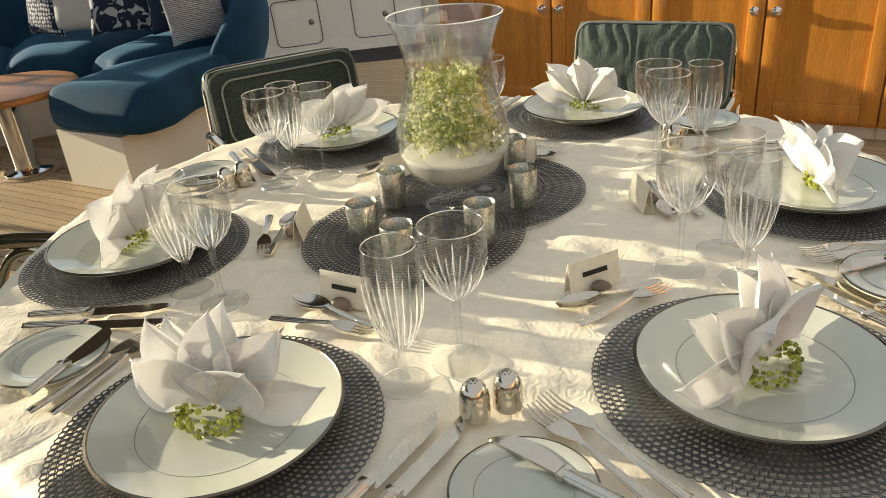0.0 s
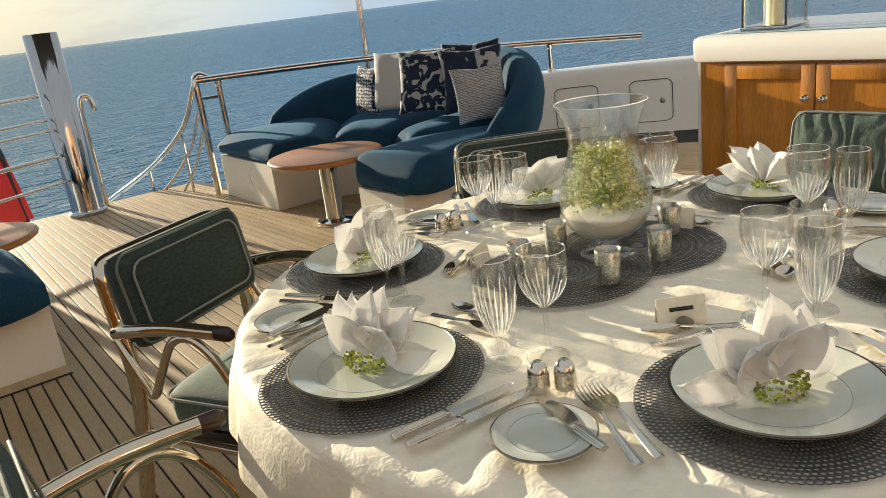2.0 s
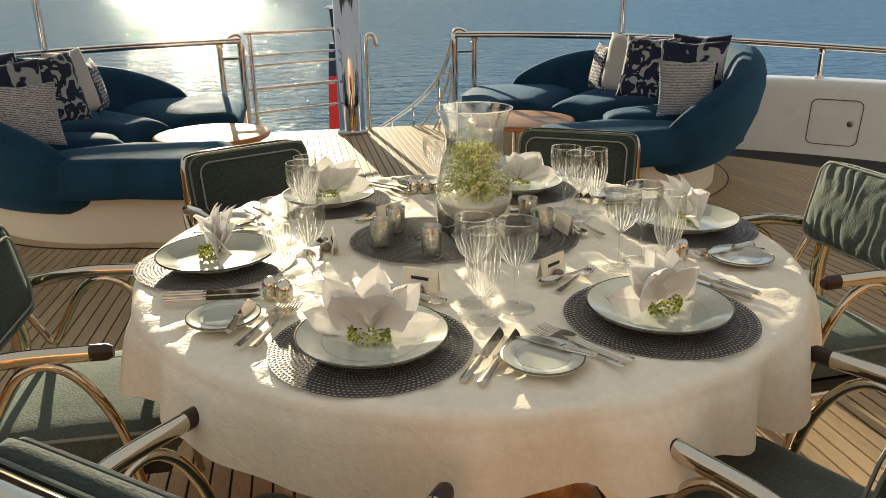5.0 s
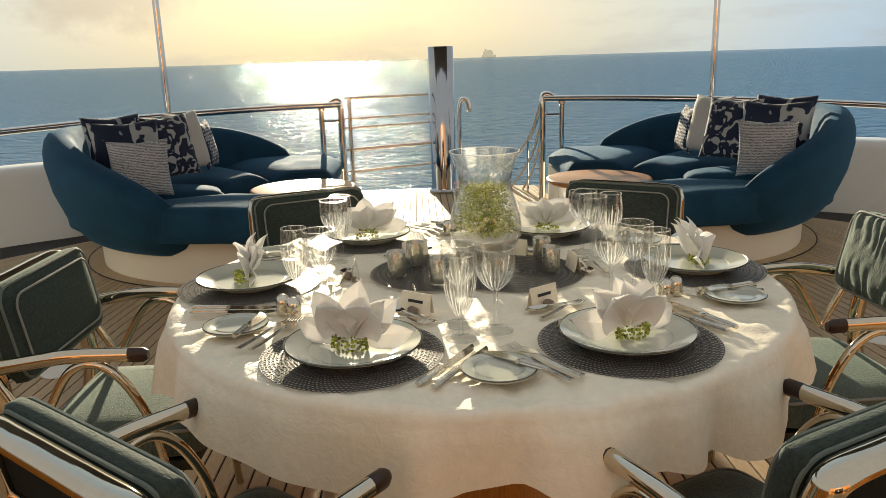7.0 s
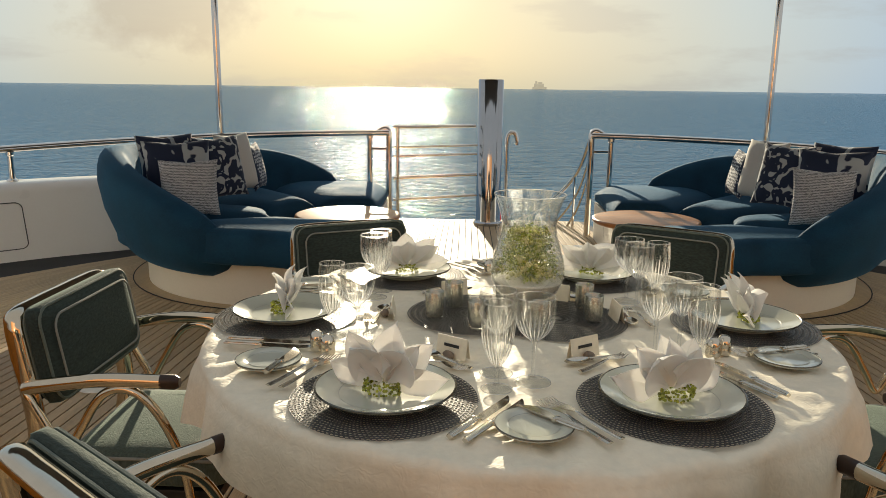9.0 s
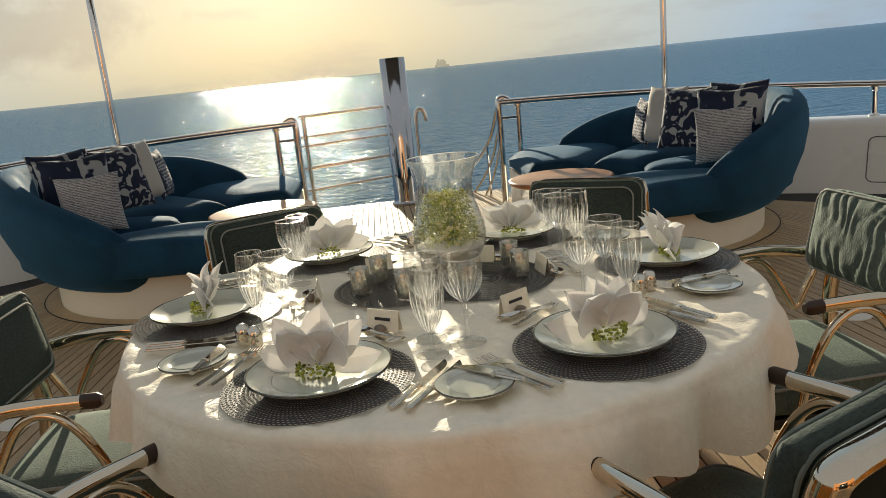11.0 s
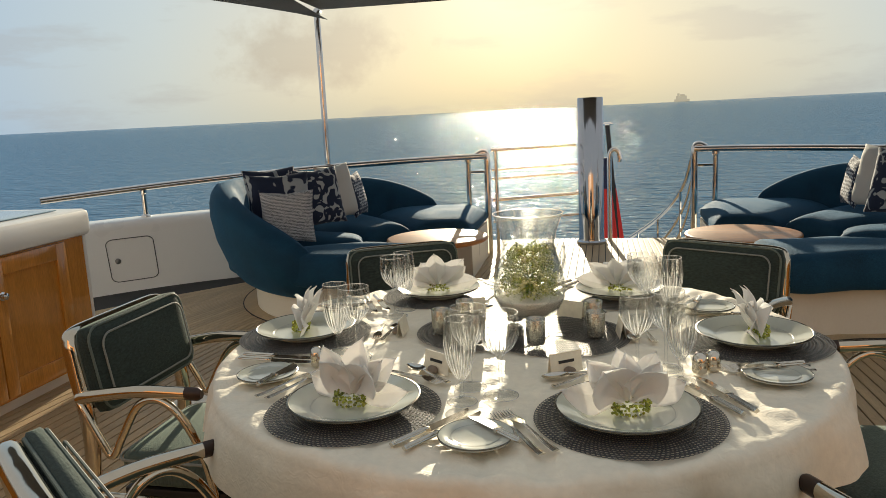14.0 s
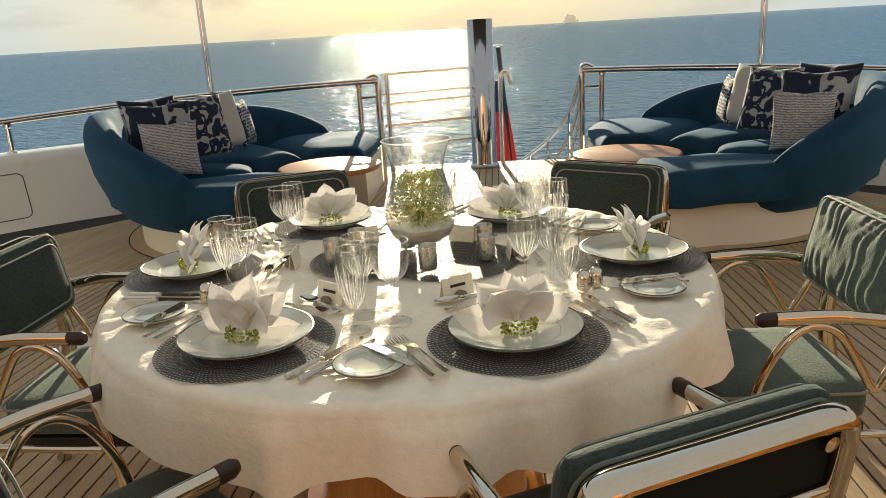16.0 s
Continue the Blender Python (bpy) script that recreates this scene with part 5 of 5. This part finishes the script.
# hurricane vase
def hurricane(m):
    t = thing("hurricane_vase", "flared glass hurricane vase with sand and flowers", "vase", m)
    outer = [(0, 0.0), (0.058, 0.0), (0.061, 0.002), (0.059, 0.006), (0.032, 0.012), (0.022, 0.020), (0.021, 0.030), (0.030, 0.038), (0.055, 0.048), (0.082, 0.070), (0.097, 0.100), (0.101, 0.128), (0.097, 0.160), (0.086, 0.195), (0.076, 0.228), (0.0725, 0.255), (0.077, 0.285), (0.088, 0.318), (0.0966, 0.3355), (0.0972, 0.337)]
    inner = [(0.0968, 0.3382), (0.0955, 0.3375), (0.0949, 0.3355), (0.0855, 0.318), (0.0745, 0.285), (0.0698, 0.255), (0.0733, 0.228), (0.0833, 0.195), (0.0943, 0.160), (0.0983, 0.128), (0.0943, 0.100), (0.0795, 0.072), (0.052, 0.052), (0.020, 0.045), (0, 0.0445)]
    bm = bmesh.new()
    lathe(bm, [(0, 0.031)] + outer[6:] + inner, 72)
    part("glass", bm, VASEGLASS, t, sharp=60)
    bm = bmesh.new()
    lathe(bm, outer[:7] + [(0, 0.0302)], 64)
    part("foot", bm, FOOTGLASS, t, "solid clear glass foot", sharp=60)
    # Pale ring in place of the highlight on the vase's lip.
    bm = bmesh.new()
    tube(bm, [(0.0964 * math.cos(2 * math.pi * k / 64), 0.0964 * math.sin(2 * math.pi * k / 64), 0.3378) for k in range(65)], 0.0011, 6, caps=False)
    part("rim", bm, FACET, t)
    bm = bmesh.new()
    lathe(bm, [(0, 0.0455), (0.020, 0.046), (0.051, 0.053), (0.0785, 0.0728), (0.0925, 0.100), (0.0905, 0.104), (0.05, 0.112), (0, 0.116)], 48)
    part("sand", bm, SAND, t, "white sand filling")
    rnd = random.Random(8)
    spots = []
    for i in range(3000):
        z = rnd.uniform(0.0, 1.0)
        rmax = 0.92 * (0.095 + 0.006 * z - 0.036 * max(0, z - 0.15) ** 1.1)
        rmax *= 1 if z < 0.85 else 1 - 1.2 * (z - 0.85)
        a, q = rnd.uniform(0, 2 * math.pi), rnd.uniform(0, 1) ** 0.35
        r = rmax * q * (0.92 + 0.16 * noise.noise((math.cos(a) * 3, math.sin(a) * 3, z * 4)))
        if noise.noise((r * 55 * math.cos(a), r * 55 * math.sin(a), z * 7)) < -0.12:
            continue
        spots.append((r * math.cos(a), r * math.sin(a), 0.112 + 0.135 * z + 0.016 * noise.noise((r * 40 * math.cos(a), r * 40 * math.sin(a), 3))))
    for name, mat, pick in (("buds", BUDS, lambda i: i % 3), ("blossoms", BLOOM, lambda i: i % 3 == 0)):
        verts, faces = [], []
        for i, (x, y, z) in enumerate(spots):
            if bool(pick(i)):
                s = rnd.uniform(0.0020, 0.0040) * (1.45 if name == "blossoms" else 0.95)
                b = len(verts)
                rot = Matrix.Rotation(rnd.uniform(0, 6), 3, (rnd.random(), rnd.random(), 0.3))
                for p in ((1, 0, 0), (-1, 0, 0), (0, 1, 0), (0, -1, 0), (0, 0, 1), (0, 0, -1)):
                    q = rot @ Vector(p)
                    verts.append((x + s * q.x, y + s * q.y, z + s * q.z))
                for f in ((0, 2, 4), (2, 1, 4), (1, 3, 4), (3, 0, 4), (2, 0, 5), (1, 2, 5), (3, 1, 5), (0, 3, 5)):
                    faces.append([b + k for k in f])
        me = bpy.data.meshes.new(name)
        me.from_pydata(verts, [], faces)
        me.materials.append(mat)
        me.shade_smooth()
        tagged(part(name, me, mat, t), kind="stuff")
    bm = bmesh.new()
    for i in range(0, len(spots), 18):
        x, y, z = spots[i]
        tube(bm, [(x * 0.25, y * 0.25, 0.105), (x * 0.7, y * 0.7, (z + 0.105) / 2 + 0.01), (x, y, z)], 0.0007, 4)
    tagged(part("stems", bm, STEM, t), kind="stuff")
    return t


hurricane(pose(0.052, 0.068, TOP + 0.0062))


# ---- sofa pillows ----
def pattern(name, kind, dark, light, scale):
    m = surf(name, light, 0.85, var=0.06, bump=0.35, bscale=220, sheen=0.2)
    n, l = m.node_tree.nodes, m.node_tree.links
    b = n["Principled BSDF"]
    tc = n.new("ShaderNodeTexCoord")
    if kind == "waves":
        t = n.new("ShaderNodeTexWave")
        t.bands_direction = "Z"
        t.inputs["Scale"].default_value, t.inputs["Distortion"].default_value = scale, 3.2
        t.inputs["Detail"].default_value, t.inputs["Detail Scale"].default_value = 0.4, 4.0
        fac, cut = t.outputs["Fac"], (0.25, 0.55)
    elif kind == "dots":
        t = n.new("ShaderNodeTexVoronoi")
        t.inputs["Scale"].default_value = scale
        t.inputs["Randomness"].default_value = 0.35
        fac, cut = t.outputs["Distance"], (0.36, 0.42)
    else:
        t = n.new("ShaderNodeTexNoise")
        t.inputs["Scale"].default_value, t.inputs["Detail"].default_value = scale, 0.6
        t.inputs["Distortion"].default_value = 1.6
        fac, cut = t.outputs["Fac"], (0.525, 0.55)
    l.new(tc.outputs["Object"], t.inputs["Vector"])
    r = n.new("ShaderNodeValToRGB")
    r.color_ramp.elements[0].position, r.color_ramp.elements[1].position = cut
    pair = (light, dark) if kind == "dots" else (dark, light)
    r.color_ramp.elements[0].color, r.color_ramp.elements[1].color = (*pair[0], 1), (*pair[1], 1)
    l.new(fac, r.inputs["Fac"])
    l.new(r.outputs["Color"], b.inputs["Base Color"])
    return m


NAVY = (0.012, 0.022, 0.055)
PILLOWS = {
    "waves": (pattern("grey_wave_weave", "waves", (0.12, 0.135, 0.15), (0.56, 0.58, 0.60), 30), "grey throw pillow with fine wavy weave"),
    "swirl": (pattern("navy_swirl_print", "swirl", NAVY, (0.40, 0.44, 0.46), 7), "navy and white swirl print throw pillow"),
    "leaf": (pattern("navy_leaf_print", "swirl", NAVY, (0.42, 0.45, 0.46), 13), "navy and white leaf print throw pillow"),
    "plain": (surf("oatmeal_linen", (0.60, 0.58, 0.53), 0.85, var=0.05, grain=200, gamt=0.1, bump=0.4, bscale=250), "plain oatmeal linen throw pillow"),
    "dots": (pattern("navy_dot_weave", "dots", NAVY, (0.55, 0.57, 0.58), 38), "navy throw pillow with small pale dots"),
}


def pillow_mesh(kind, size):
    bm = bmesh.new()
    n = 18
    grid = {}
    for face in (1, -1):
        for j in range(n + 1):
            for i in range(n + 1):
                u, v = -1 + 2 * i / n, -1 + 2 * j / n
                pinch = 1 - 0.07 * (1 - u * u) * abs(v) ** 6 - 0.07 * (1 - v * v) * abs(u) ** 6
                px = u * (1 - 0.075 * (1 - v * v) * abs(u) ** 2)
                pz = v * (1 - 0.075 * (1 - u * u) * abs(v) ** 2)
                th = 0.17 * ((1 - u ** 4) * (1 - v ** 4)) ** 0.6
                dent = 0.05 * math.exp(-((u / 0.25) ** 2)) * max(0, v - 0.2)
                th += 0.010 * noise.noise((u * 2.5, v * 2.5, face * 3.0))
                grid[face, j, i] = bm.verts.new((size / 2 * px, face * size / 2 * max(th, 0.006) * 1.5, size / 2 * (pz - dent)))
    for face in (1, -1):
        for j in range(n):
            for i in range(n):
                bm.faces.new([grid[face, a, b] for a, b in ((j, i), (j, i + 1), (j + 1, i + 1), (j + 1, i))])
    edge = [(0, i) for i in range(n)] + [(j, n) for j in range(n)] + [(n, i) for i in range(n, 0, -1)] + [(j, 0) for j in range(n, 0, -1)]
    for a, b in zip(edge, edge[1:] + edge[:1]):
        bm.faces.new((grid[1, *a], grid[1, *b], grid[-1, *b], grid[-1, *a]))
    return mesh_of("pillow", bm, PILLOWS[kind][0], sharp=80)


PILE = (("waves", 0.38, 2.12, 2.99, 0.695, 20, 16), ("swirl", 0.46, 2.28, 3.24, 0.765, 32, 16), ("leaf", 0.46, 2.10, 3.56, 0.775, 60, 14),
        ("swirl", 0.44, 2.42, 3.42, 0.80, 50, 12), ("plain", 0.46, 2.08, 3.93, 0.775, 74, 13), ("dots", 0.38, 2.02, 4.24, 0.715, 92, 12))
for side in (1, -1):
    for kind, size, x, y, z, turn, lean in PILE:
        t = thing("throw_pillow", PILLOWS[kind][1] + " on the sofa", "pillow", pose(AXIS + side * (x - 0.06) + (0.04 if side > 0 else 0), y, z, -lean, 0, -side * turn), "sofa pillows")
        part("cover", pillow_mesh(kind, size), PILLOWS[kind][0], t)

# ---- lantern on the sideboard ----
lan = thing("candle_lantern", "square glass lantern with pillar candle", "lantern", pose(3.13, 1.40, 0.953, 0, 0, 4))
bm = bmesh.new()
brick(bm, -0.14, 0.14, -0.14, 0.14, 0, 0.02, 0.004)
part("base", bm, CHROME, lan)
bm = bmesh.new()
brick(bm, -0.14, 0.14, -0.14, 0.14, 0.40, 0.425, 0.004)
part("lid", bm, CHROME, lan)
for sx in (-1, 1):
    for sy in (-1, 1):
        bm = bmesh.new()
        brick(bm, sx * 0.125 - 0.007, sx * 0.125 + 0.007, sy * 0.125 - 0.007, sy * 0.125 + 0.007, 0.02, 0.40)
        part("corner_post", bm, CHROME, lan, smooth=False)
for k in range(4):
    bm = bmesh.new()
    brick(bm, -0.116, 0.116, 0.123, 0.127, 0.021, 0.399)
    p = part("pane", bm, VASEGLASS, lan, smooth=False, m=pose(0, 0, 0, 0, 0, 90 * k))
    p.visible_shadow = False
bm = bmesh.new()
lathe(bm, [(0, 0.02), (0.045, 0.02), (0.045, 0.20), (0.040, 0.205), (0.01, 0.20), (0, 0.20)], 32)
part("candle", bm, surf("ivory_wax", (0.75, 0.66, 0.40), 0.5, var=0.05, bump=0.0, sub=0.2), lan)

# ---- a far ship on the horizon ----
ship = thing("distant_ship", "grey ship far off on the horizon", "ship", pose(345, 3600, -3.6, 0, 0, 10))
# Three-quarter transparency over the grey paint stands in for the air's haze.
HAZE = surf("hazy_grey_paint", (0.40, 0.36, 0.30), 0.9, var=0.05, vscale=0.05, bump=0.0)
hn, hl = HAZE.node_tree.nodes, HAZE.node_tree.links
air, thin = hn.new("ShaderNodeBsdfTransparent"), hn.new("ShaderNodeMixShader")
thin.inputs["Fac"].default_value = 0.75
hl.new(air.outputs["BSDF"], thin.inputs[2])
hl.new(hn["Principled BSDF"].outputs["BSDF"], thin.inputs[1])
hl.new(thin.outputs["Shader"], hn["Material Output"].inputs["Surface"])
for nm, x0, x1, z0, z1 in (("hull", -33, 33, 0, 12), ("superstructure", -26, 20, 12, 27), ("bridge", -8, 12, 27, 34), ("funnel", -20, -12, 27, 38)):
    bm = bmesh.new()
    brick(bm, x0, x1, -6, 6, z0, z1, 1.5)
    part(nm, bm, HAZE, ship)

# ---- deck planks ----
PITCH, SEAM = 0.062, 0.008


def plank_x(x0, y):
    """The planks run fore and aft and draw in towards the stern at the sides."""
    q = x0 - AXIS
    return x0 - (0.0042 * q * abs(q) * max(0, y + 0.5) ** 2 if abs(q) > 0.0 else 0)


count = int(2 * HALF / PITCH) + 12
for i in range(count):
    x0 = AXIS + (i - count / 2) * PITCH
    bm = bmesh.new()
    rings = []
    ys = [DECK_FWD + 0.02] + [-1.0 + 0.45 * j for j in range(17)]
    for y in ys:
        a, b = plank_x(x0 + SEAM / 2, y), plank_x(x0 + PITCH - SEAM / 2, y)
        edge = deck_edge((a + b) / 2) - 0.02
        if y > edge or abs((a + b) / 2 - AXIS) > HALF:
            break
        rings.append([(a, y, -0.012), (b, y, -0.012), (b, y, -0.0008), (b - 0.002, y, 0.0), (a + 0.002, y, 0.0), (a, y, -0.0008)])
    if len(rings) < 2:
        bm.free()
        continue
    a = sum(p[0] for p in rings[-1]) / 6
    end = min(deck_edge(a) - 0.02, rings[-1][0][1] + 0.44)
    if end > rings[-1][0][1] + 0.02:
        rings.append([(p[0] + (plank_x(x0, end) - plank_x(x0, p[1])), end, p[2]) for p in rings[-1]])
    shell(bm, rings, True, True, True)
    part("plank", bm, TEAK, deck, smooth=False)

# margin boards round the sofa plinths, laid on the planks
for side in (1, -1):
    outer, inner = sofa_curves()
    for k0, k1 in ((9, 17), (17, 25), (25, 33), (33, 41), (41, 48)):
        bm = bmesh.new()
        rings = []
        for k in range(k0, k1 + 1):
            o, i = Vector(outer[k]), Vector(inner[k])
            d = (o - i).normalized()
            base = i + (o - i) * 0.80
            t = 0.002 if k in (k0, k1) else 0
            a, e = base + d * 0.006, base + d * 0.115
            rings.append([(AXIS + (0.04 if side > 0 else 0) + side * a[0], a[1], 0.0005), (AXIS + (0.04 if side > 0 else 0) + side * e[0], e[1], 0.0005), (AXIS + (0.04 if side > 0 else 0) + side * e[0], e[1], 0.0035), (AXIS + (0.04 if side > 0 else 0) + side * a[0], a[1], 0.0035)])
        shell(bm, rings, True, True, True)
        part("margin_board", bm, TEAK, deck, smooth=False)
        bm = bmesh.new()
        tube(bm, [Vector(r[2]) for r in rings], 0.004, 6)
        part("margin_seam", bm, CAULK, deck)
    bm = bmesh.new()
    lathe(bm, [(0.128, 0.0005), (0.16, 0.0005), (0.16, 0.004), (0.155, 0.005), (0.128, 0.005), (0.128, 0.0005)], 40, (AXIS + side * 1.07, 3.41, 0))
    part("table_pad", bm, TEAK, deck)
for x, y in ((2.02, 1.28), (-1.8, 1.28)):
    bm = bmesh.new()
    lathe(bm, [(0, 0.0005), (0.085, 0.0005), (0.085, 0.003), (0.075, 0.004), (0, 0.004)], 32, (x, y, 0))
    part("deck_plate", bm, CREAM, deck)
